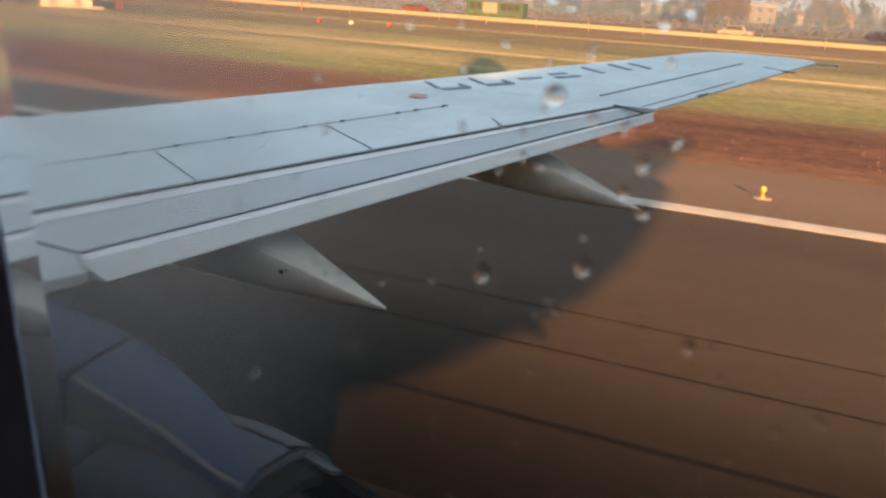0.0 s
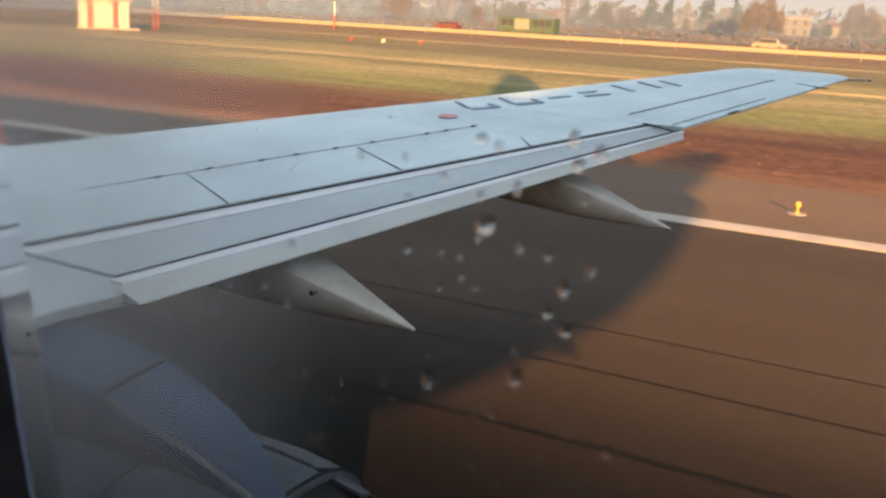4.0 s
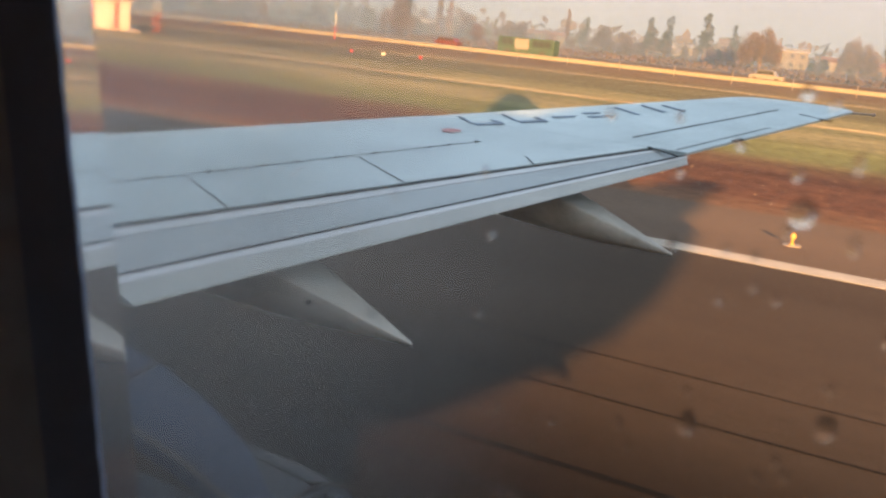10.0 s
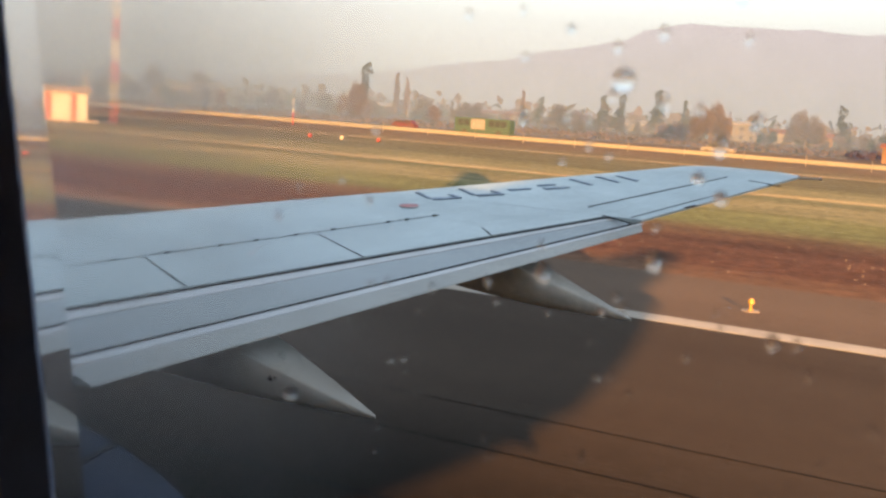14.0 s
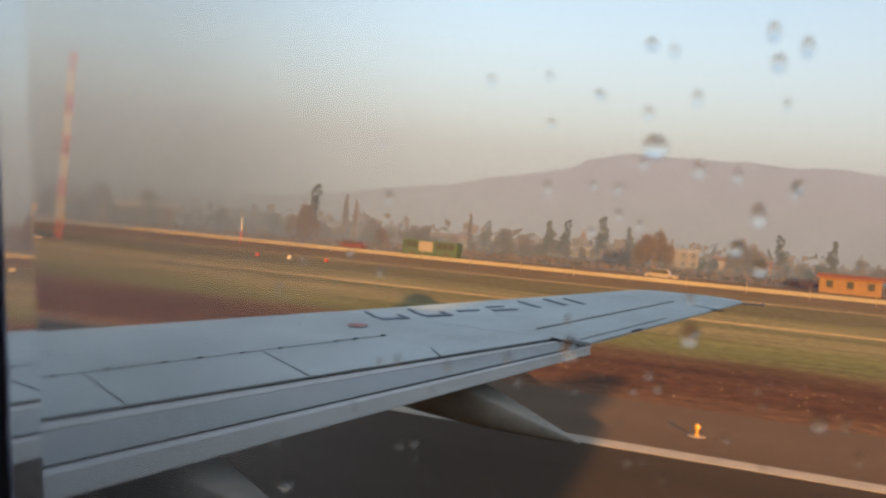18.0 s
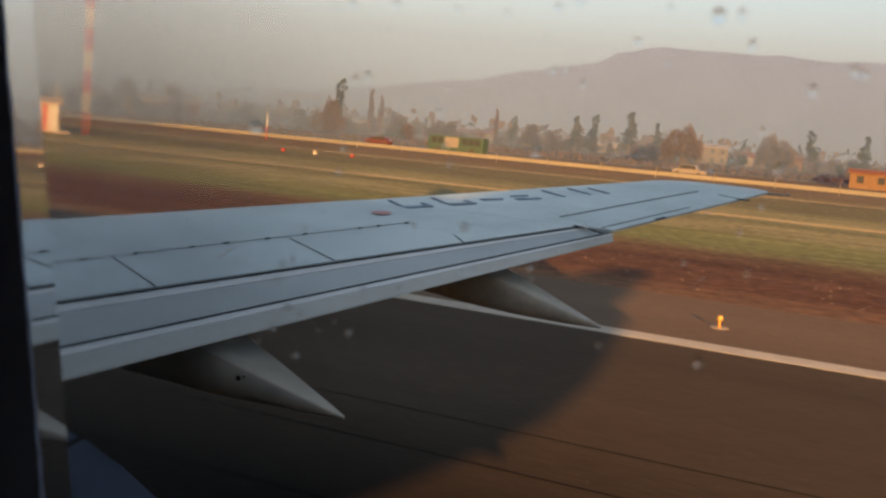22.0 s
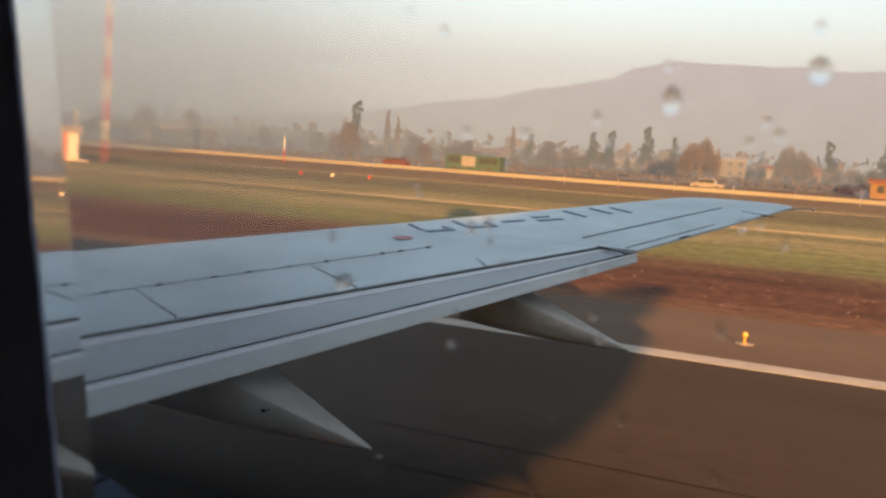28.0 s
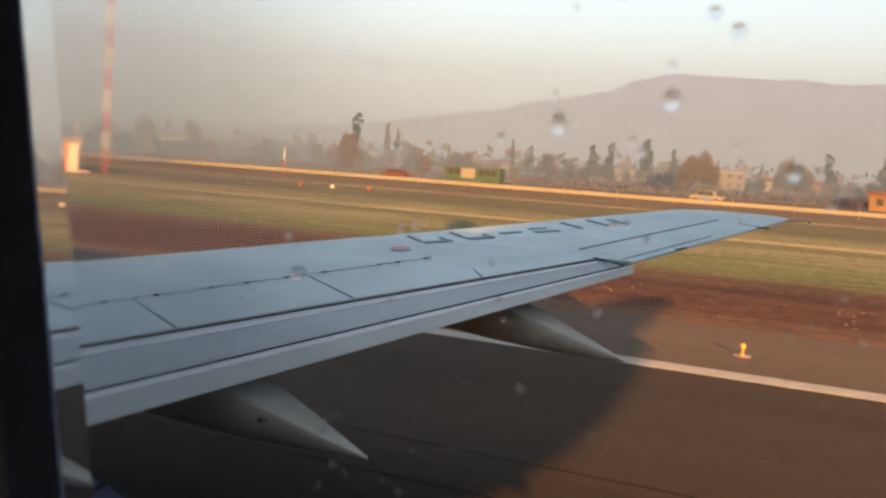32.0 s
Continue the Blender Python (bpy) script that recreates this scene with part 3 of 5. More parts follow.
loft(bm, [[(3.52, y, z + h), (3.56, y, z + 0.7 * h), (3.57, y, z - 0.8 * h), (3.52, y, z - h), (3.47, y, z - 0.6 * h), (3.47, y, z + 0.7 * h)] for y, z, h in ((2.36, 1.43, 0.08), (2.20, 1.44, 0.085), (2.05, 1.42, 0.065), (1.90, 1.395, 0.03), (1.86, 1.39, 0.008))])
part("actuator_fairing", bm, nozzle_black, door, "soot-black pointed fairing")
bm = bmesh.new()
slab(bm, [(3.50, 2.40, 1.560), (3.535, 2.38, 1.575), (3.52, 2.15, 1.525), (3.47, 2.17, 1.535)], 0.02)
part("plate", bm, nacelle_grey, door, "pale grey metal plate")
bm = bmesh.new()
loft(bm, [[(3.44, y, z), (3.51, y, z - 0.02), (3.51, y, z - 0.07), (3.44, y, z - 0.05)] for y, z in ((2.37, 1.610), (2.42, 1.605), (2.46, 1.55), (2.48, 1.40))])
part("hinge_arm", bm, nozzle_black, door, "black hinge arm")
# pylon tail with a rounded top that narrows to a point
top_in = [(3.05, 4.6, 1.97), (3.05, 3.59, 1.91), (3.06, 3.30, 1.86), (3.05, 3.06, 1.803), (3.045, 2.80, 1.749), (3.015, 2.585, 1.70), (2.985, 2.40, 1.664), (2.995, 2.30, 1.640)]
top_out = [(3.62, 4.6, 2.02), (3.585, 3.85, 1.955), (3.565, 3.395, 1.881), (3.515, 3.12, 1.826), (3.45, 2.86, 1.757), (3.37, 2.66, 1.705), (3.28, 2.535, 1.673), (3.14, 2.33, 1.630)]
bm = bmesh.new()
rows = []
for (xi, yi, zi), (xo, yo, zo) in zip(top_in, top_out):
    rows.append([(xi - 0.02, yi, zi - 0.075), (xi - 0.008, yi, zi - 0.028), (xi + 0.012, yi, zi - 0.007), (xi + 0.045, yi, zi + 0.002), (xo - 0.03, yo, zo), (xo - 0.008, yo, zo - 0.006), (xo + 0.004, yo, zo - 0.03), (xo + 0.03, yo, min(1.42, zo - 0.05)), (xi - 0.05, yi, min(1.42, zi - 0.09))])
loft(bm, rows)
pylon = part("pylon_fairing", bm, nacelle_blue, engine, "blue painted pylon tail fairing", smooth=True)
for f in pylon.data.polygons:
    f.use_smooth = True
# the side's shade is put into a darker paint of its own
shaded_side = material("shaded_side_paint", (0.060, 0.056, 0.052), 0.6, 0, 0.15, 4, 30, 0.04, second=(0.040, 0.038, 0.036), spec=0.3)
bm = bmesh.new()
loft(bm, [[(xi - 0.026, yi, zi - 0.078), (xi - 0.056, yi, min(1.415, zi - 0.10)), (xi - 0.050, yi, min(1.41, zi - 0.10)), (xi - 0.018, yi, zi - 0.080)] for xi, yi, zi in top_in])
part("side_panel", bm, shaded_side, pylon, "side panel painted dark for shade")
worn_edge = material("worn_edge_metal", (0.095, 0.095, 0.09), 0.5, 0.2, 0.25, 5, 30, 0.02, second=(0.04, 0.05, 0.07))
bm = bmesh.new()
loft(bm, [[(xi - 0.003, yi, zi - 0.020), (xi + 0.004, yi, zi - 0.011), (xi + 0.014, yi, zi - 0.003), (xi + 0.014, yi, zi - 0.012), (xi - 0.004, yi, zi - 0.030)] for xi, yi, zi in top_in[2:]])
part("worn_edge", bm, worn_edge, pylon, "edge worn to bare metal", smooth=True)
bm = bmesh.new()
slab(bm, [(3.055, 3.355, 1.876), (3.545, 3.435, 1.892), (3.545, 3.405, 1.887), (3.055, 3.325, 1.872)], 0.016)
box(bm, (3.012, 3.325, 1.50), (3.045, 3.352, 1.862))
part("seam", bm, seam_black, pylon, "black sealed seam")
for x, y in ((3.30, 2.62), (3.26, 2.58), (3.22, 2.56), (3.20, 2.63), (3.30, 2.80), (3.18, 2.90), (3.32, 2.55)):
    k = max(0, min(1, (y - 2.42) / 0.9))
    bm = bmesh.new()
    bmesh.ops.create_uvsphere(bm, u_segments=8, v_segments=5, radius=0.004, matrix=Matrix.Translation((x, y, 1.664 + 0.215 * k)))
    part("stain", bm, seam_black, pylon, "small dark spot")
left_engine = copy_thing(engine, Matrix.Translation((2 * FX - 2 * EX, 0, 0)))
left_engine.parent = airliner

# ---- fuselage, tail and the other wing, which cast the long shadow ----


KEEL = [(19.6, 2.6), (18.5, 1.75), (16.0, 1.35), (13.0, 1.25), (2.5, 1.25), (-0.15, 1.66), (-1.95, 2.0), (-3.42, 2.36), (-4.52, 2.64), (-5.9, 3.11), (-7.27, 3.66), (-9.3, 4.54)]
CROWN = [(19.6, 2.7), (18.6, 3.5), (17.6, 4.1), (16.4, 4.9), (14.5, 5.15), (-3.0, 5.15), (-9.3, 4.80)]
WIDTH = [(19.6, 0.05), (18.6, 0.85), (17.2, 1.45), (15.0, 1.85), (13.0, 1.88), (-0.8, 1.88), (-3.8, 1.65), (-6.5, 1.15), (-9.3, 0.25)]


def along(table, y):
    for (y0, v0), (y1, v1) in zip(table, table[1:]):
        if y1 <= y <= y0:
            return v0 + (v1 - v0) * (y0 - y) / (y0 - y1)
    return table[-1][1]


def fus_ring(y, n=48):
    bot, top, rw = along(KEEL, y), along(CROWN, y), along(WIDTH, y)
    zc, rh = (top + bot) / 2, (top - bot) / 2
    return [(FX + rw * math.cos(2 * math.pi * (j + 0.5) / n), y, zc + rh * math.sin(2 * math.pi * (j + 0.5) / n)) for j in range(n)]


HOLE_Y = (-0.30, WY + 0.10)
port = [(-3.2 + 0.51 * k, -2.92 + 0.51 * k) for k in range(18)]
ys = sorted({NOSE, *[v for pair in port for v in pair], 19.3, 18.6, 17.6, 16.4, 15.0, 14, 13, 9, 4, 2.5, 1.2, *HOLE_Y, -0.8, -1.6, -2.4, -3.1, -3.8, -5, -6.2, -7, -7.6, -8.7, TAIL}, reverse=True)
bm = bmesh.new()
rows = [[bm.verts.new(p) for p in fus_ring(y)] for y in ys]
for r0, r1, y0, y1 in zip(rows, rows[1:], ys, ys[1:]):
    for j in range(48):
        k = (j + 1) % 48
        mid = (r0[j].co + r0[k].co + r1[j].co + r1[k].co) / 4
        if HOLE_Y[0] - 0.01 < y1 and y0 < HOLE_Y[1] + 0.01 and mid.x > 0 and 3.25 < mid.z < 4.0:
            continue
        if mid.x < FX - 1 and 3.4 < mid.z < 3.75 and any(a - 0.01 < y1 and y0 < b + 0.01 for a, b in port):
            continue
        bm.faces.new((r0[j], r0[k], r1[k], r1[j]))
bm.faces.new(rows[0])
bm.faces.new(rows[-1])
part("fuselage", bm, fuselage_dark, airliner, "dark blue painted fuselage", smooth=True)
bm = bmesh.new()
loft(bm, [[(FX - w, le, z), (FX + w, le, z), (FX + w, te, z), (FX - w, te, z)] for z, le, te, w in ((4.6, -1.6, -9.2, 0.20), (5.6, -4.2, -9.5, 0.18), (8.0, -6.8, -10.5, 0.14), (9.76, -8.65, -11.3, 0.11), (11.05, -10.16, -11.85, 0.10), (11.6, -10.95, -11.95, 0.08), (11.8, -11.4, -11.8, 0.05))])
part("tail_fin", bm, fuselage_dark, airliner)
for s in (1, -1):
    bm = bmesh.new()
    loft(bm, [[(FX + s * u, -5.6 - u * 0.60, 4.6 + u * 0.1), (FX + s * u, -8.7 - u * 0.16, 4.6 + u * 0.1), (FX + s * u, -8.7 - u * 0.16, 4.5 + u * 0.1), (FX + s * u, -5.6 - u * 0.60, 4.45 + u * 0.1)] for u in (0.1, 2, 4, 5.5)])
    part("tailplane", bm, fuselage_dark, airliner)
bm = bmesh.new()
loft(bm, [[(2 * FX - x, y, z) for x, y, z in section(x, y_te(x) if x < 9 else y_out(x), 0.10 * (y_le(x) - y_te(x)))] for x in (0.1, 3.9, 6.6, 9.0, 9.2, 11, 12.85, 13.3)])
part("left_wing", bm, wing_paint, airliner, smooth=True)
bm = bmesh.new()
box(bm, (FX - 0.06, -4.00, 2.43), (FX + 0.07, -3.68, 2.80), 0.03)
part("tail_skid", bm, fairing_paint, airliner)
gear_black = material("tyre_rubber", (0.03, 0.03, 0.03), 0.8, 0, 0.1, 5, 40, 0.1)
for wx, wy_, wr in ((FX + 2.62, 5.2, 0.51), (FX - 2.62, 5.2, 0.51), (FX, 18.2, 0.31)):
    gear = thing("landing_gear")
    gear.parent = airliner
    bm = bmesh.new()
    tube(bm, (wx, wy_, wr), (wx, wy_, 1.9), 0.09, n=12)
    part("strut", bm, fairing_paint, gear)
    for s in (-0.22, 0.22):
        bm = bmesh.new()
        tube(bm, (wx + s - 0.12, wy_, wr), (wx + s + 0.12, wy_, wr), wr, n=28)
        bmesh.ops.bevel(bm, geom=[e for e in bm.edges if abs(e.verts[0].co.x - e.verts[1].co.x) < 1e-4], offset=0.04, segments=2, affect="EDGES")
        part("wheel", bm, gear_black, gear, smooth=True)


# ---- the cabin window ----
cabin_dark = material("cabin_trim", (0.20, 0.25, 0.38), 0.9, 0, 0.1, 3, 40, 0.05)
window = thing("cabin_window", "cabin window with a dark inner trim and grey frame", "window", kind="structure")


def edge_y(z):
    return WY + WK * (z - 3.6)


def rounded(x, grow, n=10):
    """The window's opening at depth x as a rounded outline."""
    y0, z0, z1, r = -0.24 - grow, 3.30 - grow, 3.92 + grow, 0.05 + grow
    pts = []
    for cz, cs, a0 in ((z1 - r, "f", 0), (z1 - r, "b", 90), (z0 + r, "b", 180), (z0 + r, "f", 270)):
        for k in range(n + 1):
            a = radians(a0 + 90 * k / n)
            cy = (edge_y(cz) + grow - r) if cs == "f" else y0 + r
            pts.append((x, cy + r * math.cos(a), cz + r * math.sin(a)))
    return pts


def ragged(pts, rough):
    """The outline cut into short pieces, its foam edge uneven by that much."""
    out = []
    for p, q in zip(pts, pts[1:] + pts[:1]):
        n = 90 if abs(q[2] - p[2]) > 0.2 else 40 if abs(q[1] - p[1]) > 0.2 else 1
        for k in range(n):
            x, y, z = Vector(p).lerp(Vector(q), k / n)
            out.append((x, y + rough * (noise.noise((z * 160, y * 160, 2)) + 0.7 * noise.noise((z * 420, y * 420, 5))), z))
    return out


wall_grey = material("cabin_wall_grey", (0.34, 0.37, 0.44), 0.85, 0, 0.1, 6, 60, 0.05)
bm = bmesh.new()
loft(bm, [rounded(0.12, 0.30), rounded(0.225, 0.24), rounded(0.2300, 0.034), rounded(0.2362, 0.0225), rounded(0.2385, 0.0225)], caps=False)
part("wall_panel", bm, wall_grey, window, "dark grey cabin wall panel", smooth=True)
bm = bmesh.new()
loft(bm, [ragged(rounded(x, g), r) for x, g, r in ((0.2355, 0.024, 0), (0.2370, 0.020, 0), (0.238, 0.009, 0.0003), (0.240, 0.003, 0.0008), (0.244, 0.006, 0.0006), (0.246, 0.04, 0))], caps=False)
part("inner_trim", bm, cabin_dark, window, "dark foam inner trim with a ragged edge", smooth=True)
# the thick outer pane, whose edge is bevelled and bends the view
acrylic = bpy.data.materials.new("clear_acrylic")
acrylic.use_nodes = True
an, al = acrylic.node_tree.nodes, acrylic.node_tree.links
an.remove(an["Principled BSDF"])
bend, where, across, smear = an.new("ShaderNodeBsdfRefraction"), an.new("ShaderNodeNewGeometry"), an.new("ShaderNodeSeparateXYZ"), an.new("ShaderNodeMapRange")
bend.inputs["IOR"].default_value = 1.49
al.new(where.outputs["Position"], across.inputs[0])
al.new(across.outputs[1], smear.inputs[0])
# damp has smeared the pane towards its forward edge
for k, v in zip((1, 2, 3, 4), (0.14, 0.27, 0.0, 0.040)):
    smear.inputs[k].default_value = v
al.new(smear.outputs[0], bend.inputs["Roughness"])
al.new(bend.outputs[0], an["Material Output"].inputs[0])
THICK = 0.0085
bm = bmesh.new()
loft(bm, [rounded(0.2610, 0.0345), rounded(0.2616, 0.0335), rounded(0.2610 + THICK, 0.0152)])
outer_pane = part("outer_pane", bm, acrylic, window, "thick clear acrylic pane with a bevelled edge")
outer_pane.visible_shadow = False

# unseen pale panels added to bounce light onto the window trim
bounce_pale = material("cabin_bounce", (0.62, 0.62, 0.60), 0.7, 0, 0.05, 2, 30, 0.02)
for name, a0, a1 in (("side_bounce_panel", -42, -20), ("ceiling_bounce_panel", 35, 145)):
    bm = bmesh.new()
    rings = []
    for y in (-0.4, 1, 4, 9):
        pts = [(FX + r * 1.88 * math.cos(radians(a)), y, 3.2 + r * 1.95 * math.sin(radians(a))) for r, sweep in ((0.93, 1), (0.90, -1)) for a in [a0 + (a1 - a0) * k / 10 for k in range(11)][::sweep]]
        rings.append(pts)
    loft(bm, rings)
    part(name, bm, bounce_pale, window, "unseen pale panel that bounces light in the cabin", smooth=True)


# ---- far hills, glowing, with the haze painted into their colour ----
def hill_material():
    m = bpy.data.materials.new("glowing_hazed_hills")
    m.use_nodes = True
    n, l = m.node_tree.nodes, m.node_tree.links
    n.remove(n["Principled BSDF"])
    # emission in the tone of the horizon replaces lit slopes behind haze
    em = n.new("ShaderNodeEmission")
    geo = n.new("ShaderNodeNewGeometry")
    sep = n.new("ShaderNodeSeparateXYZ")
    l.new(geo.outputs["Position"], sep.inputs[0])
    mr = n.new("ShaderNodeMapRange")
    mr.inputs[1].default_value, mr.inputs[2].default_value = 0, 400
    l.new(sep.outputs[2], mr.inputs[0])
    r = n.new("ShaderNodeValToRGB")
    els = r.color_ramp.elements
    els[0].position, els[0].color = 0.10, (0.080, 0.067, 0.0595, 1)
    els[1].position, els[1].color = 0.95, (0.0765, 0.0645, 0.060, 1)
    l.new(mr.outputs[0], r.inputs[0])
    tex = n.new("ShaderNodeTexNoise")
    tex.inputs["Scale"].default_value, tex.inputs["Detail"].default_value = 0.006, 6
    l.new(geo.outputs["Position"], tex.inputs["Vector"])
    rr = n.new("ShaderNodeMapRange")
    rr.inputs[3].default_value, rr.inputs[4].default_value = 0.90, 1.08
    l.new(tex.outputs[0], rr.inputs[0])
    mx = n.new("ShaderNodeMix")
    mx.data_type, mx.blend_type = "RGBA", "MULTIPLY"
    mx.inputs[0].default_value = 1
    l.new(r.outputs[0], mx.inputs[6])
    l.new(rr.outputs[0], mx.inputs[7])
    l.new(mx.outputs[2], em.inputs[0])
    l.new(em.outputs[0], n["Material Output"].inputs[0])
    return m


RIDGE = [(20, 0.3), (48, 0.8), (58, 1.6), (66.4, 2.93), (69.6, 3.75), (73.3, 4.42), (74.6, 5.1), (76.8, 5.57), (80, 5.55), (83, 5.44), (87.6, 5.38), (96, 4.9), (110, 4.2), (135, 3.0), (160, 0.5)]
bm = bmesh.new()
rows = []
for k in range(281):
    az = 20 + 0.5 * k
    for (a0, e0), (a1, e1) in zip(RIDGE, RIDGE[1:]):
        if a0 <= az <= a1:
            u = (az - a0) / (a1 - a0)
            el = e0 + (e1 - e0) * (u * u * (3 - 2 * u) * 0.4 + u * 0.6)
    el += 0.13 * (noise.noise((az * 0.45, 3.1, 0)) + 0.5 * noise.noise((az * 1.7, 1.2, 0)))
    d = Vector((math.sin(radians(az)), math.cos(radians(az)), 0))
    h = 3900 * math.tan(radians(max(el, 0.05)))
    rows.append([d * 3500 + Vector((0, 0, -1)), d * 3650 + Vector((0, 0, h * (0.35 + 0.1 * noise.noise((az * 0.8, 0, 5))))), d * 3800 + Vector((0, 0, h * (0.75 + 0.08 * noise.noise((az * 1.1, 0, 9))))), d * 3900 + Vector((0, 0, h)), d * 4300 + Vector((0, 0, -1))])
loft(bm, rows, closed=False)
solo("backdrop", bm, hill_material(), "glowing mauve hills with the haze painted in", "hills", "structure", smooth=True)

# ---- the sunlit bank along the perimeter road ----
dry_bank = material("dry_grass_bank", (0.360, 0.294, 0.136), 0.95, 0, 0.18, 0.5, 6, 0.4, second=(0.270, 0.218, 0.100), stretch=(1, 0.2, 1))
bm = bmesh.new()
prof = [(131.0, -0.05), (131.4, 0.03), (133.2, 0.36), (134.2, 0.42), (135.2, 0.34), (138, -0.05)]
rows = []
for k in range(141):
    y = -250 + 15 * k
    rows.append([(x + 0.3 * noise.noise((y * 0.05, x, 0)), y, z * (1 + 0.06 * noise.noise((y * 0.03, 7, 0)))) for x, z in prof])
loft(bm, rows, closed=False)
solo("bank", bm, dry_bank, "long low bank of dry golden grass in the sun", "bank", "structure", smooth=True)

# ---- fence of white posts ----
post_white = material("post_paint", (0.12, 0.11, 0.10), 0.7, 0, 0.1, 3, 20, 0)
fence = thing("fence", "row of thin pale posts in front of the dry bank", "fence", at=(118.0, 0, 0))
post_mesh = finish(box(bmesh.new(), (-0.035, -0.035, -0.05), (0.035, 0.035, 1.25), 0.008), "post")
wire_mesh = finish(tube(bmesh.new(), (0, -60, 1.2), (0, 300, 1.2), 0.012, n=5), "wire")
for k in range(52):
    part("post", post_mesh, post_white, fence).location = (0, -55 + 6.8 * k, 0)
part("wire", wire_mesh, post_white, fence)

# ---- trees ----
bark = material("bark", (0.11, 0.085, 0.065), 0.95, 0, 0.2, 3, 20, 0.4)
# leaf colours greyed towards mauve, the haze over them put into the colour
leaf_olive = material("leaves_olive", (0.098, 0.076, 0.058), 0.9, 0, 0.25, 0.6, 5, 0, second=(0.070, 0.055, 0.042), random_value=0.25, leafy=0.5)
leaf_rust = material("leaves_rust", (0.125, 0.073, 0.062), 0.9, 0, 0.25, 0.6, 5, 0, second=(0.085, 0.056, 0.053), random_value=0.25, leafy=0.5)
leaf_gold = material("leaves_gold", (0.150, 0.094, 0.058), 0.9, 0, 0.25, 0.6, 5, 0, second=(0.130, 0.082, 0.054), random_value=0.2, leafy=0.5)
leaf_dark = material("leaves_dark", (0.036, 0.046, 0.035), 0.85, 0, 0.25, 0.6, 5, 0, second=(0.024, 0.031, 0.026), random_value=0.2, leafy=0.5)
scrub_brown = material("dry_scrub", (0.088, 0.063, 0.061), 0.9, 0, 0.25, 0.05, 0.6, 0, second=(0.066, 0.050, 0.052), leafy=0.4)
twig_grey = material("bare_twigs", (0.130, 0.084, 0.080), 0.9, 0, 0.25, 0.6, 5, 0, random_value=0.25, leafy=0.5)


def leaf_cloud(blobs, count, size, seed, droop=0.0):
    """Many small leaf clumps spread through the given ellipsoids."""
    rnd = random.Random(seed)
    verts, faces = [], []
    weights = [b[3] * b[4] * b[5] for b in blobs]
    for _ in range(count):
        cx, cy, cz, rx, ry, rz = rnd.choices(blobs, weights)[0]
        while True:
            u = Vector((rnd.uniform(-1, 1), rnd.uniform(-1, 1), rnd.uniform(-1, 1)))
            if 0.25 < u.length < 1 and rnd.random() > u.length ** 6:
                break
        c = Vector((cx + u.x * rx, cy + u.y * ry, cz + u.z * rz - droop * rnd.random()))
        if rx > 1.25 and u.length > 0.5 and noise.noise(c * 0.9 + Vector((seed, 0, 0))) < -0.22:
            continue
        s = size * rnd.uniform(0.5, 1.3)
        e = Euler((rnd.uniform(0, 6.3), rnd.uniform(0, 6.3), rnd.uniform(0, 6.3))).to_matrix()
        i = len(verts)
        for p in ((-1, -0.5, 0), (0.2, -0.8, 0.3), (1, 0.1, 0), (0.1, 0.7, -0.3)):
            q = e @ Vector(p) * s
            if droop:
                q.z *= 1.8
            verts.append(c + q)
        faces += [(i, i + 1, i + 2), (i, i + 2, i + 3)]
    me = bpy.data.meshes.new("crown")
    me.from_pydata([tuple(v) for v in verts], [], faces)
    return me


def tree(kind, seed, leaf):
    rnd = random.Random(seed)
    t = thing(kind[0], kind[1], "tree", kind[2])
    h, shape = kind[3], kind[4]
    b = bmesh.new()
    bend = rnd.uniform(-0.03, 0.03)
    pts = [Vector((bend * h * k * k, 0.02 * h * math.sin(2.2 * k + seed), h * 0.8 * k)) for k in (0, 0.2, 0.45, 0.7, 1.0)]
    for k, (p, q) in enumerate(zip(pts, pts[1:])):
        tube(b, p, q, 0.030 * h * (1 - 0.22 * k), 0.030 * h * (0.78 - 0.22 * k) + 0.01, 8)
    for k in range(9):
        f = rnd.uniform(0.3, 0.9)
        p = pts[0].lerp(pts[-1], f)
        a = rnd.uniform(0, 6.3)
        r = shape["spread"] * h * rnd.uniform(0.5, 0.95) * (1.15 - 0.6 * f)
        tube(b, p, p + Vector((math.cos(a) * r, math.sin(a) * r, shape["rise"] * r)), 0.009 * h, 0.002 * h, 5)
    part("trunk", b, bark, t)
    blobs = [(x * h, y * h, z * h, rx * h, ry * h, rz * h) for x, y, z, rx, ry, rz in shape["blobs"](rnd)]
    me = leaf_cloud(blobs, shape["count"], shape["size"] * h, seed, shape.get("droop", 0) * h)
    part("crown", me, leaf, t)
    return t


def round_blobs(r):
    out = [(0, 0, 0.52, 0.26, 0.26, 0.30)]
    for _ in range(16):
        a, d, z = r.uniform(0, 6.3), r.uniform(0.10, 0.25), r.uniform(0.26, 0.74)
        d *= 1 - 1.6 * max(0, z - 0.5)
        out.append((d * math.cos(a), d * math.sin(a), z, r.uniform(0.12, 0.19), r.uniform(0.12, 0.19), r.uniform(0.11, 0.16)))
    return out


def poplar_blobs(r):
    return [(r.uniform(-0.02, 0.02), r.uniform(-0.02, 0.02), 0.16 + 0.085 * k, 0.085 * (1 - abs(k - 4) / 9), 0.085 * (1 - abs(k - 4) / 9), 0.09) for k in range(10)]


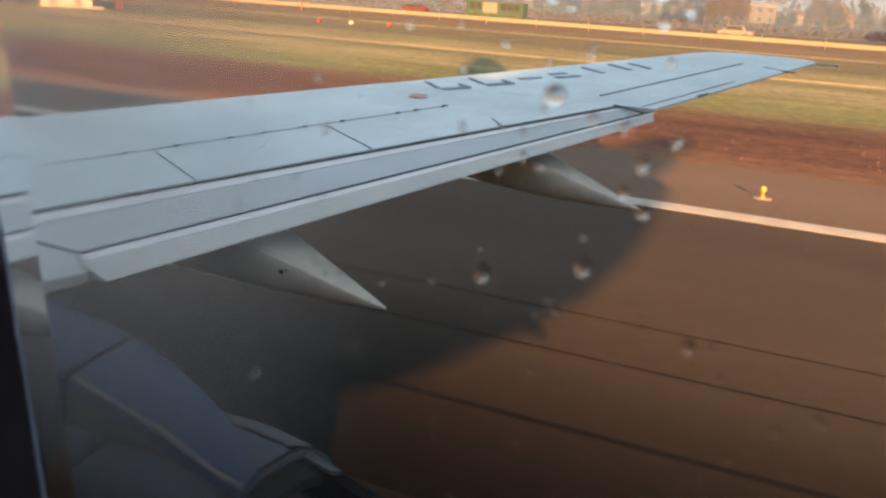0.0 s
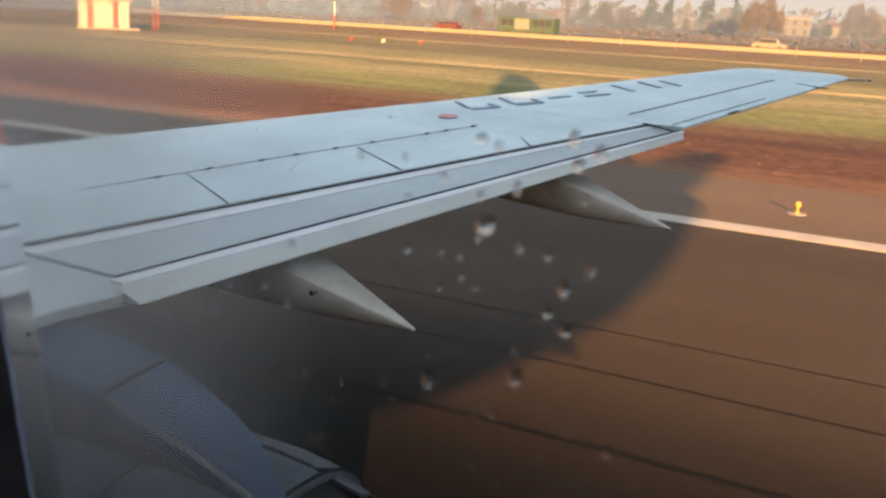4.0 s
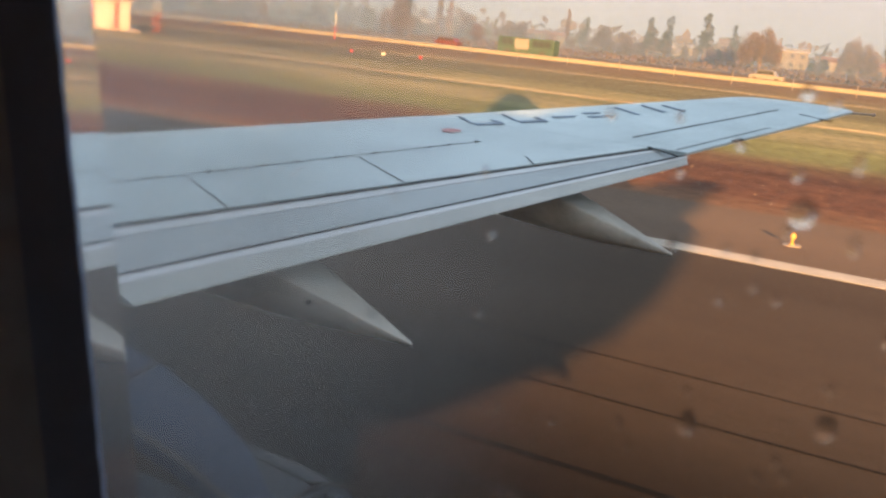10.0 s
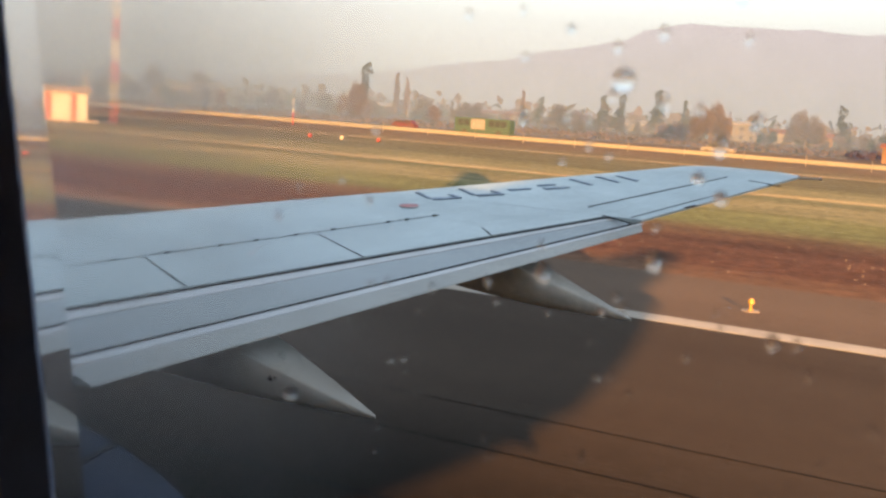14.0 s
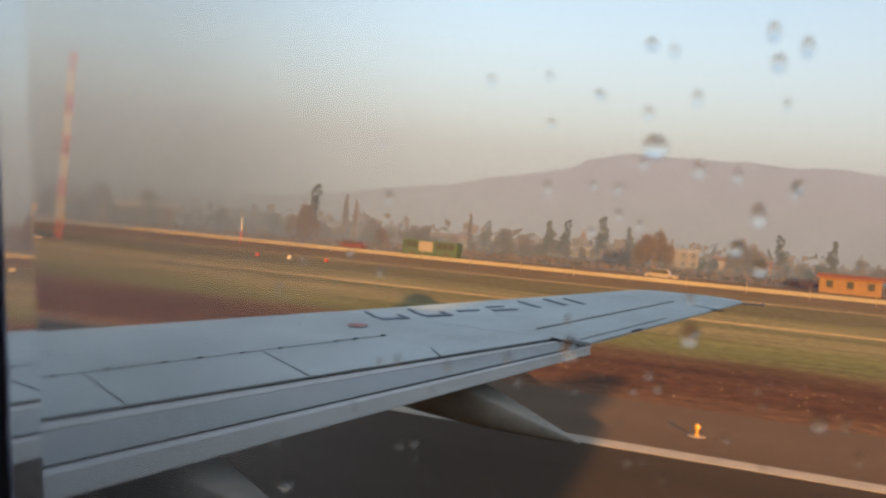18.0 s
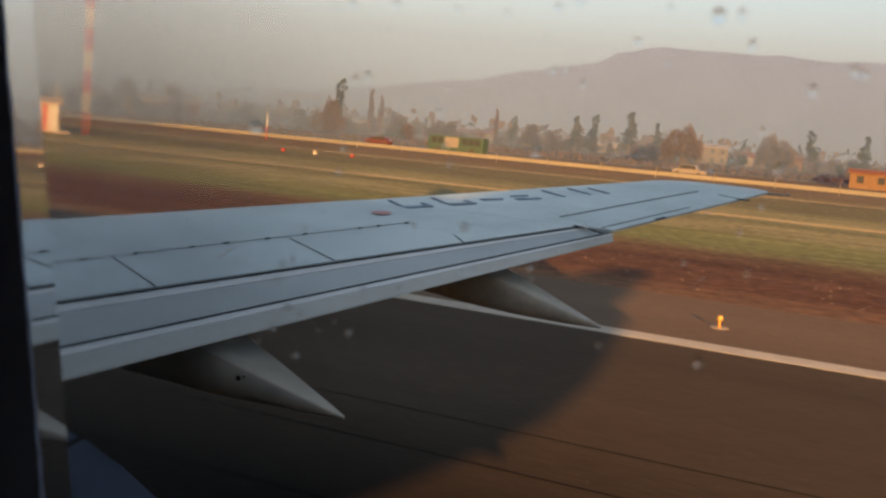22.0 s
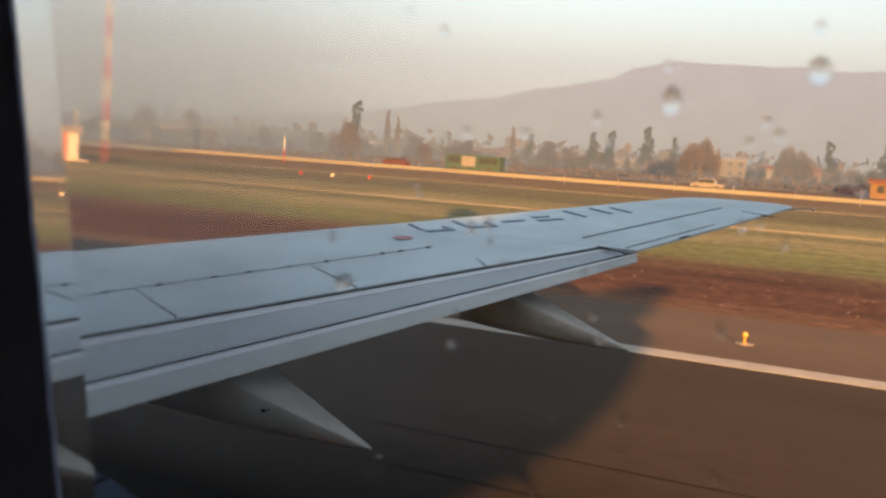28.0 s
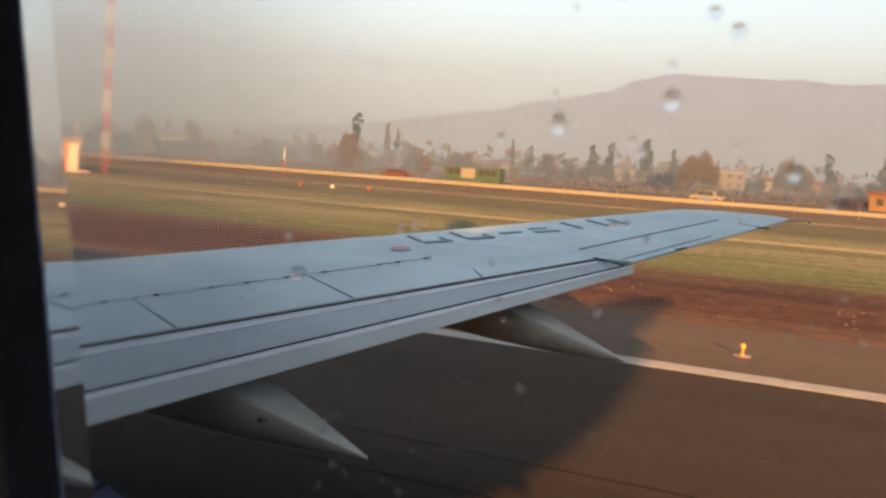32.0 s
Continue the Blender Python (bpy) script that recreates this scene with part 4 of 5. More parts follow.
def pine_blobs(r):
    out = []
    for k in range(22):
        z = 0.22 + 0.035 * k
        a, d = r.uniform(0, 6.3), r.uniform(0.02, 0.15) * (1.15 - 0.035 * k)
        w = (0.13 if 2 < k < 12 else 0.075) * r.uniform(0.5, 1.2)
        out.append((0.10 * (z - 0.25) + d * math.cos(a), d * math.sin(a) + 0.07 * (z - 0.3), z, w, w, 0.05))
    return out


def willow_blobs(r):
    domes = [(-0.20, 0.02, 0.56, 0.22, 0.22, 0.34), (0.14, 0.04, 0.60, 0.24, 0.24, 0.38), (0.36, -0.06, 0.44, 0.15, 0.18, 0.30), (-0.40, 0.08, 0.40, 0.13, 0.16, 0.28), (0.10, -0.05, 0.88, 0.10, 0.10, 0.13)]
    return domes + [(0.40 * math.cos(a), 0.36 * math.sin(a), r.uniform(0.24, 0.48), r.uniform(0.07, 0.12), r.uniform(0.07, 0.12), r.uniform(0.18, 0.26)) for a in [k * 0.57 for k in range(11)]]


ROUND = {"spread": 0.30, "rise": 0.8, "blobs": round_blobs, "count": 9000, "size": 0.0125}
BARE = {"spread": 0.30, "rise": 1.0, "blobs": round_blobs, "count": 5000, "size": 0.0075}
POPLAR = {"spread": 0.08, "rise": 2.5, "blobs": poplar_blobs, "count": 2600, "size": 0.013}
PINE = {"spread": 0.15, "rise": 0.3, "blobs": pine_blobs, "count": 5000, "size": 0.0105}
WILLOW = {"spread": 0.30, "rise": 0.8, "blobs": willow_blobs, "count": 13000, "size": 0.0095, "droop": 0.08}
kinds = [
    (("tree", "rounded olive-brown tree in the hazy treeline", "trees of the far treeline", 9.0, ROUND), leaf_olive),
    (("tree", "rust-brown autumn tree in the hazy treeline", "trees of the far treeline", 9.0, ROUND), leaf_rust),
    (("tree", "nearly bare grey-brown tree in the hazy treeline", "trees of the far treeline", 10.0, BARE), twig_grey),
    (("poplar", "narrow upright poplar with thin autumn leaves", "poplars of the treeline", 13.0, POPLAR), leaf_rust),
    (("pine_tree", "tall dark wind-bent pine in the treeline", "pines of the treeline", 14.0, PINE), leaf_dark),
    (("willow", "broad golden weeping willow behind the dry bank", "willows", 14.0, WILLOW), leaf_gold),
    (("tree", "dark green bushy tree in the hazy treeline", "trees of the far treeline", 8.0, ROUND), leaf_dark),
]
masters = [tree(k, 11 + i, leaf) for i, (k, leaf) in enumerate(kinds)]
used = set()


def plant(i, az, dist, height, turn=0.0):
    h0 = kinds[i][0][3]
    at = Vector((dist * math.sin(radians(az)), dist * math.cos(radians(az)), -0.05))
    s = height / h0
    if i not in used:
        used.add(i)
        o = masters[i]
        o.matrix_basis = Matrix.LocRotScale(at, Euler((0, 0, turn)), (s, s, s))
    else:
        o = copy_thing(masters[i], Matrix.LocRotScale(at, Euler((0, 0, turn)), None))
        o.scale = (s, s, s)
    return o


rnd = random.Random(5)
# single trees that stand out: kind, azimuth, distance, height
for i, az, d, h in ((5, 58.6, 205, 11), (4, 58.9, 212, 16), (4, 69.0, 290, 12), (4, 72.6, 285, 14), (4, 73.5, 288, 15), (4, 75.6, 280, 17), (4, 77.2, 290, 14),
                    (4, 88.0, 260, 14), (1, 54.0, 270, 9), (1, 71.3, 252, 9), (5, 78.6, 214, 12.5), (3, 60.9, 300, 18), (3, 61.5, 302, 16), (2, 78.0, 262, 14), (3, 68.1, 310, 15),
                    (1, 62.5, 250, 11), (1, 65.5, 240, 9), (5, 83.5, 250, 13), (4, 85.4, 300, 16), (2, 50.0, 280, 16), (2, 47.5, 290, 17), (2, 45.0, 280, 11), (1, 70.2, 268, 11), (2, 89.5, 300, 12)):
    plant(i, az, d, 0.76 * h, rnd.uniform(0, 6.3))
# the treeline between them
for k in range(230):
    az = 28 + 70 * (k + rnd.random()) / 230
    clump = noise.noise((az * 0.33, 4.0, 0))
    i = rnd.choices((0, 1, 2, 6, 3, 5), (2.5, 7, 6, 1.4, 0.4, 0.7))[0]
    d = rnd.uniform(235, 400)
    plant(i, az, d, rnd.uniform(3.4, 6.6) * (0.75 + d / 1200) * (1.0 + 0.55 * clump), rnd.uniform(0, 6.3))
# low scrub beyond the bank and woods far off, too many to count
scrub = leaf_cloud([(0, 0, 0, 1, 1, 1)], 10, 1, 1)
verts, faces = [], []
for k in range(14000):
    az = radians(rnd.uniform(25, 100))
    far = rnd.random() < 0.24
    d = rnd.uniform(420, 900) if far else rnd.uniform(190, 310)
    top = rnd.uniform(2, 12) if far else rnd.uniform(0.1, 0.8) * (0.6 + 0.8 * max(0, noise.noise((az * 30, d * 0.02, 0))))
    c = Vector((d * math.sin(az), d * math.cos(az), top * rnd.random()))
    s = (2.4 if far else 0.50) * rnd.uniform(0.5, 1.4)
    e = Euler((rnd.uniform(0, 6.3), rnd.uniform(0, 6.3), rnd.uniform(0, 6.3))).to_matrix()
    i = len(verts)
    for p in ((-1, -0.5, 0), (0.2, -0.8, 0.3), (1, 0.1, 0), (0.1, 0.7, -0.3)):
        verts.append(tuple(c + e @ Vector(p) * s))
    faces += [(i, i + 1, i + 2), (i, i + 2, i + 3)]
me = bpy.data.meshes.new("scrub")
me.from_pydata(verts, [], faces)
me.materials.append(scrub_brown)
tagged(new("scrub", me), "brown scrub and low woods beyond the airfield", "scrub", kind="stuff")
bpy.data.meshes.remove(scrub)


# ---- translucent sheets before the trees, added to stand in for haze ----
def haze_sheet_material():
    m = bpy.data.materials.new("thin_haze_sheet")
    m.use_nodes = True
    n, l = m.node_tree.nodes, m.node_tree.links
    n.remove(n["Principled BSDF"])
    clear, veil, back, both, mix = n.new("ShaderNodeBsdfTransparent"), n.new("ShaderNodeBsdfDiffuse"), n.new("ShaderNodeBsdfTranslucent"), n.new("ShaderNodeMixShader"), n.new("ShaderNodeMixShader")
    # bluish, to offset the orange of the sun on the sheets
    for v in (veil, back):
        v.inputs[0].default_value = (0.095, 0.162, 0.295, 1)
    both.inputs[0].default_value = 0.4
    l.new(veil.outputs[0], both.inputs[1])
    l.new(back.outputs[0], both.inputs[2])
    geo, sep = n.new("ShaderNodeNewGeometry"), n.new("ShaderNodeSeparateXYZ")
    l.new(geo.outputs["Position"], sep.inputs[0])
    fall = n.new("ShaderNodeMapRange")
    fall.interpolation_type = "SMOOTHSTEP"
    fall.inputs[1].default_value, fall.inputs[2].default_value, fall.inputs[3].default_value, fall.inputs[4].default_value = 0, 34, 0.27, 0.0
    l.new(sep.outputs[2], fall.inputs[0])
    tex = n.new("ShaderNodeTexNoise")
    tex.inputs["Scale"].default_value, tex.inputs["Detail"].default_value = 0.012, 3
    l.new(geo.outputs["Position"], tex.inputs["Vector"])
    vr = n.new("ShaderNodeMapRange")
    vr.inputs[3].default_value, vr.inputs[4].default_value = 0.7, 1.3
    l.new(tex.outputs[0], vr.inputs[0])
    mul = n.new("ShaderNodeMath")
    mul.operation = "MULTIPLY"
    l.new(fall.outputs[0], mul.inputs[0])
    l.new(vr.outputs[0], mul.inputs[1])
    # denser ahead of the airliner, towards the left of the view
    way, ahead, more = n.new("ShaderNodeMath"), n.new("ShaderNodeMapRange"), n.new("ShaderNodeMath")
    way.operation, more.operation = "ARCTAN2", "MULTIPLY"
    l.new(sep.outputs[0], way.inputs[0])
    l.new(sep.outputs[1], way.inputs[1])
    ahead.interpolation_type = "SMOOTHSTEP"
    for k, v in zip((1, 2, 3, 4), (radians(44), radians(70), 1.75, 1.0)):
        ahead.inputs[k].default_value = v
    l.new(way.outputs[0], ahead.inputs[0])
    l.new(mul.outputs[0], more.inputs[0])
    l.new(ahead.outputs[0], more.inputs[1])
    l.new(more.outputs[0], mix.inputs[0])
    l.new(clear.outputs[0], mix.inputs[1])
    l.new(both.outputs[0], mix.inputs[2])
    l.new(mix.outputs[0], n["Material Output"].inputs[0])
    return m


haze_sheet_mat = haze_sheet_material()
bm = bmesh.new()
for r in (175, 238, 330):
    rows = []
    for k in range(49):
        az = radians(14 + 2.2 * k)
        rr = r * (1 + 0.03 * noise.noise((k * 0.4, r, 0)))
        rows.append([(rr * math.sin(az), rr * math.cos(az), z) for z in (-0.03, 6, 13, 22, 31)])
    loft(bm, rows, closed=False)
solo("mist", bm, haze_sheet_mat, "translucent sheets standing in for haze before the trees", "mist", "stuff", smooth=True)


# ---- things on the airfield ----
lamp_yellow = material("yellow_lamp_paint", (0.30, 0.17, 0.025), 0.5, 0, 0.08, 8, 50, 0)
concrete = material("concrete", (0.20, 0.18, 0.16), 0.9, 0, 0.12, 4, 30, 0.2)
hut_white = material("hut_white", (0.23, 0.245, 0.25), 0.7, 0, 0.06, 2, 20, 0.05)
hut_red = material("hut_red", (0.17, 0.024, 0.017), 0.7, 0, 0.08, 2, 20, 0.05)
roof_tin = material("tin_roof", (0.22, 0.20, 0.18), 0.6, 0.1, 0.1, 2, 20, 0.05)
roof_tile = material("roof_tile", (0.12, 0.045, 0.030), 0.85, 0, 0.15, 1.5, 12, 0.2)
wall_cream = material("house_wall", (0.095, 0.085, 0.070), 0.85, 0, 0.08, 1.5, 10, 0.1)
wall_white = material("house_wall_white", (0.13, 0.122, 0.112), 0.85, 0, 0.08, 1.5, 10, 0.1)
dark_glass = material("dark_glass", (0.03, 0.035, 0.04), 0.15, 0, 0.05, 3, 20, 0)
car_red = material("car_red", (0.060, 0.013, 0.011), 0.5, 0, 0.03, 2, 20, 0, coat=0.4)
car_white = material("car_white", (0.12, 0.117, 0.112), 0.5, 0, 0.03, 2, 20, 0, coat=0.4)
bus_green = material("bus_green", (0.022, 0.048, 0.038), 0.5, 0, 0.04, 2, 20, 0, coat=0.3)
orange_wall = material("orange_wall", (0.10, 0.062, 0.034), 0.85, 0, 0.1, 1.5, 10, 0.1)


def edge_light(at):
    t = thing("runway_light", "small yellow elevated runway edge light on a concrete pad", "runway light", "runway edge lights", at=at)
    b = bmesh.new()
    tube(b, (0, 0, -0.03), (0, 0, 0.02), 0.30, n=20)
    part("pad", b, concrete, t)
    b = bmesh.new()
    tube(b, (0, 0, 0.02), (0, 0, 0.24), 0.045, n=10)
    tube(b, (0, 0, 0.02), (0, 0, 0.05), 0.11, 0.09, n=14)
    part("stem", b, lamp_yellow, t)
    b = bmesh.new()
    loft(b, [[(r * math.cos(a * math.pi / 7), r * math.sin(a * math.pi / 7), z) for a in range(14)] for z, r in ((0.22, 0.06), (0.25, 0.10), (0.30, 0.105), (0.38, 0.085), (0.42, 0.03))])
    part("lamp_head", b, lamp_yellow, t, smooth=True)
    return t


light = edge_light((20.6, 3.0, 0))
light.scale = (0.62, 0.62, 0.62)
copy_thing(light, Matrix.Translation((20.6, 63.0, 0)))
copy_thing(light, Matrix.Translation((20.6, 123.0, 0)))


def hut(at, turn):
    t = thing("equipment_hut", "small red and white striped equipment hut on concrete base", "hut", at=at)
    t.rotation_euler = (0, 0, turn)
    b = bmesh.new()
    box(b, (-2.0, -1.6, -0.1), (2.6, 1.6, 0.12), 0.02)
    part("base", b, concrete, t)
    edges = [-1.8, -1.2, -0.75, 0.65, 1.05, 1.8]
    for k, (x0, x1) in enumerate(zip(edges, edges[1:])):
        b = bmesh.new()
        box(b, (x0, -1.2, 0.12), (x1 - 0.004, 1.2, 2.15))
        part("wall_panel", b, hut_red if k % 2 else hut_white, t, "red panel" if k % 2 else "cream white panel")
    b = bmesh.new()
    loft(b, [[(x, -1.55, 2.12), (x, 0, 2.55), (x, 1.5, 2.16), (x, 1.5, 2.24), (x, 0, 2.64), (x, -1.55, 2.20)] for x in (-2.0, 2.1)])
    part("roof", b, roof_tin, t)
    b = bmesh.new()
    tube(b, (1.7, 0.2, 2.4), (1.7, 0.2, 3.9), 0.04, n=8)
    part("vent_pipe", b, hut_white, t)
    return t


hut((70.5, 75.9, 0), radians(-43)).scale = (1.25, 1.25, 1.25)


def mast(at):
    t = thing("lattice_mast", "tall red and white lattice radio mast", "mast", at=at)
    for k in range(9):
        b = bmesh.new()
        z0, z1 = k * 2.0, k * 2.0 + 2.0
        corners = [(0.32 * math.cos(a), 0.32 * math.sin(a)) for a in (0.3, 2.4, 4.5)]
        for i, (x, y) in enumerate(corners):
            x2, y2 = corners[(i + 1) % 3]
            tube(b, (x, y, z0), (x, y, z1), 0.038, n=6)
            tube(b, (x, y, z0), (x2, y2, z0 + 1), 0.022, n=5)
            tube(b, (x2, y2, z0 + 1), (x, y, z1), 0.022, n=5)
        part("mast_section", b, hut_red if k % 2 == 0 else hut_white, t, "red section" if k % 2 == 0 else "white section")
    return t


mast((73.0, 71.6, 0))


def marker(at, mat, label):
    b = bmesh.new()
    box(b, (-0.2, -0.12, 0), (0.2, 0.12, 0.32), 0.03)
    for x in (-0.2, 0.2):
        tube(b, (x, 0, -0.05), (x, 0, 0.05), 0.03, n=6)
    o = solo("marker_board", b, mat, label, "marker", group="marker boards")
    o.location = at
    return o


marker((83, 52, 0), line_paint, "small white marker board standing in the grass")
marker((82, 55, 0), hut_red, "small red marker board standing in the grass")
marker((85, 49, 0), hut_red, "small red marker board standing in the grass")


def striped_pole(at):
    t = thing("striped_pole", "thin red and white striped pole in the grass", "pole", at=at)
    for k in range(2):
        b = bmesh.new()
        tube(b, (0, 0, 1.8 * k), (0, 0, 1.8 * k + 1.8), 0.09, n=10)
        part("pole_section", b, hut_white if k else hut_red, t, "white section" if k else "red section")
    return t


striped_pole((112, 78, 0))


def vehicle(at, kind):
    """A car, a pickup or a bus on the perimeter track, its length along y."""
    name, label, L, w, h, mat = kind
    t = thing(name, label, "vehicle", at=at)
    b = bmesh.new()
    if name == "bus":
        box(b, (-w / 2, -L / 2, 0.35), (w / 2, L / 2, h), 0.12)
        part("body", b, mat, t)
        b = bmesh.new()
        box(b, (-w / 2 - 0.02, -0.6, 0.9), (-w / 2 + 0.1, 1.8, h - 0.15), 0.03)
        part("white_panel", b, car_white, t, "white side panel")
        for k in range(8):
            y = -L / 2 + 0.5 + k * (L - 1.0) / 8
            if -1.5 < y < 1.6:
                continue
            b = bmesh.new()
            box(b, (-w / 2 - 0.015, y, 1.4), (-w / 2 + 0.05, y + (L - 1.0) / 8 - 0.12, 2.35), 0.02)
            part("side_window", b, dark_glass, t)
    else:
        cab0, cab1 = (-0.9, 1.0) if name == "pickup_truck" else (-1.3, 1.0)
        prof = [(-L / 2, 0.45), (-L / 2, 0.9), (cab0 - 0.35, 0.95), (cab0, h), (cab1, h), (cab1 + 0.6, 0.98), (L / 2 - 0.1, 0.86), (L / 2, 0.45)]
        loft(b, [[(x, y * (0.97 if abs(x) > w / 2 - 0.1 else 1), z if abs(x) < w / 2 - 0.1 or z < 1 else z - 0.03) for y, z in prof] for x in (-w / 2, -w / 2 + 0.12, w / 2 - 0.12, w / 2)])
        part("body", b, mat, t)
        b = bmesh.new()
        loft(b, [[(x, cab0 - 0.18, 1.02), (x, cab0 + 0.03, h - 0.08), (x, cab1 - 0.05, h - 0.08), (x, cab1 + 0.42, 1.02)] for x in (-w / 2 - 0.012, -w / 2 + 0.05)])
        part("side_window", b, dark_glass, t)
    for s in (-1, 1):
        for y in (-L * 0.31, L * 0.31):
            b = bmesh.new()
            r = 0.45 if name == "bus" else 0.34
            tube(b, (s * (w / 2 - 0.2), y, r), (s * (w / 2 + 0.02), y, r), r, n=18)
            part("wheel", b, gear_black, t)
    return t


vehicle((140.5, 62.5, -0.03), ("bus", "green and white bus behind the dry grass bank", 9.2, 2.3, 2.6, bus_green))
vehicle((140.0, 76.0, -0.03), ("car", "small red car behind the dry grass bank", 4.2, 1.7, 1.45, car_red))
vehicle((140.0, 27.0, -0.03), ("pickup_truck", "small pale pickup truck behind the dry grass bank", 4.6, 1.7, 1.6, car_white))


def building(at, turn, size, label, wall, roof, gable=1.2, storeys=1, name="house"):
    L, W, H = size
    t = thing(name, label, "building", at=at)
    t.rotation_euler = (0, 0, turn)
    b = bmesh.new()
    box(b, (-L / 2, -W / 2, -0.2), (L / 2, W / 2, H))
    part("wall", b, wall, t)
    b = bmesh.new()
    o = 0.4
    loft(b, [[(x, -W / 2 - o, H - 0.02), (x, 0, H + gable), (x, W / 2 + o, H - 0.02), (x, W / 2 + o, H + 0.15), (x, 0, H + gable + 0.18), (x, -W / 2 - o, H + 0.15)] for x in (-L / 2 - o, L / 2 + o)])
    part("roof", b, roof, t)
    n = max(2, int(L / 2.6))
    for st in range(storeys):
        for k in range(n):
            x = -L / 2 + (k + 0.5) * L / n
            z = 0.9 + st * H / storeys
            b = bmesh.new()
            box(b, (x - 0.5, -W / 2 - 0.03, z), (x + 0.5, -W / 2 + 0.1, z + 1.1), 0.02)
            part("window", b, dark_glass, t)
    return t


def polar(az, d):
    return (d * math.sin(radians(az)), d * math.cos(radians(az)), -0.05)


def facing(az):
    return radians(-az)


building(polar(80.2, 302), facing(80), (8.5, 7, 5.0), "two-storey cream house with a flat-pitched roof", wall_cream, roof_tin, 0.8, 2)
building(polar(82.6, 307), facing(83), (9, 7, 3.2), "low house with a red tiled roof", wall_white, roof_tile)
building(polar(84.2, 315), facing(84), (8, 6, 3.0), "low house with a red tiled roof", orange_wall, roof_tile)
building(polar(65.8, 335), facing(66), (10, 7, 3.0), "low pale house with a red tiled roof", wall_white, roof_tile)
building(polar(67.3, 352), facing(67), (8, 6, 3.0), "low house with a red tiled roof", wall_cream, roof_tile)
building(polar(74.6, 384), facing(75), (9, 6, 2.8), "low white house among the trees", wall_white, roof_tin)
building(polar(60.0, 390), facing(60), (12, 7, 3.0), "low pale house with a tin roof", wall_white, roof_tin)
building(polar(49.5, 335), facing(50), (22, 12, 4.0), "long pale shed with a low gabled roof", wall_cream, roof_tin, 2.6, 1, "shed")
building(polar(77.7, 326), facing(78), (7, 6, 3.0), "low house with a red tiled roof", orange_wall, roof_tile)
building((168.0, 3.0, -0.05), radians(-90), (9, 4, 2.4), "low orange-walled airfield hut with a red roof", orange_wall, roof_tile, 0.5, 1, "airfield_hut")


# ---- the window pane with its film of damp, and drops on it ----
def film_material():
    m = bpy.data.materials.new("damp_acrylic")
    m.use_nodes = True
    n, l = m.node_tree.nodes, m.node_tree.links
    n.remove(n["Principled BSDF"])
    clear, film, back, both, mix = n.new("ShaderNodeBsdfTransparent"), n.new("ShaderNodeBsdfDiffuse"), n.new("ShaderNodeBsdfTranslucent"), n.new("ShaderNodeMixShader"), n.new("ShaderNodeMixShader")
    film.inputs[0].default_value = back.inputs[0].default_value = (0.75, 0.75, 0.76, 1)
    both.inputs[0].default_value = 0.5
    l.new(film.outputs[0], both.inputs[1])
    l.new(back.outputs[0], both.inputs[2])
    geo, sep = n.new("ShaderNodeNewGeometry"), n.new("ShaderNodeSeparateXYZ")
    l.new(geo.outputs["Position"], sep.inputs[0])
    mr = n.new("ShaderNodeMapRange")
    mr.interpolation_type = "SMOOTHERSTEP"
    mr.inputs[1].default_value, mr.inputs[2].default_value, mr.inputs[3].default_value, mr.inputs[4].default_value = 0.110, 0.285, 0.005, 0.185
    l.new(sep.outputs[1], mr.inputs[0])
    tex = n.new("ShaderNodeTexNoise")
    tex.inputs["Scale"].default_value, tex.inputs["Detail"].default_value = 14, 4
    l.new(geo.outputs["Position"], tex.inputs["Vector"])
    vr = n.new("ShaderNodeMapRange")
    vr.inputs[3].default_value, vr.inputs[4].default_value = 0.72, 1.20
    l.new(tex.outputs[0], vr.inputs[0])
    mul = n.new("ShaderNodeMath")
    mul.operation = "MULTIPLY"
    l.new(mr.outputs[0], mul.inputs[0])
    l.new(vr.outputs[0], mul.inputs[1])
    up = n.new("ShaderNodeMapRange")
    up.inputs[1].default_value, up.inputs[2].default_value, up.inputs[3].default_value, up.inputs[4].default_value = 3.454, 3.60, 0.03, 1.0
    l.new(sep.outputs[2], up.inputs[0])
    mul2 = n.new("ShaderNodeMath")
    mul2.operation = "MULTIPLY"
    l.new(mul.outputs[0], mul2.inputs[0])
    l.new(up.outputs[0], mul2.inputs[1])
    l.new(mul2.outputs[0], mix.inputs[0])
    # lower forward corner tinted darker: shade over the inboard flap, put into the pane
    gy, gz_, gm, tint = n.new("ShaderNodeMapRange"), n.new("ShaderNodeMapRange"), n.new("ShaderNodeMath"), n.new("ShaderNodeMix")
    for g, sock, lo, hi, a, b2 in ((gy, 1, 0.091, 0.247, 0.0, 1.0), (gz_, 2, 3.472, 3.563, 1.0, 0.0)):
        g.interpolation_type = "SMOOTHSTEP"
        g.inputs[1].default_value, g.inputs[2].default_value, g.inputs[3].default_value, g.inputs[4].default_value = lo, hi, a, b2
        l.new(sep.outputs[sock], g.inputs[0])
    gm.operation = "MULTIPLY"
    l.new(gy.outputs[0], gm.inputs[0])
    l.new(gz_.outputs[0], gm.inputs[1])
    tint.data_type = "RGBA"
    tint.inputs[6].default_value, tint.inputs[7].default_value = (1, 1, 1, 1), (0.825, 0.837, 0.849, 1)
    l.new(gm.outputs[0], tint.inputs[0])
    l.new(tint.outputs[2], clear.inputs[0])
    l.new(clear.outputs[0], mix.inputs[1])
    l.new(both.outputs[0], mix.inputs[2])
    l.new(mix.outputs[0], n["Material Output"].inputs[0])
    return m


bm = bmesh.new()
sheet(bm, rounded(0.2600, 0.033))
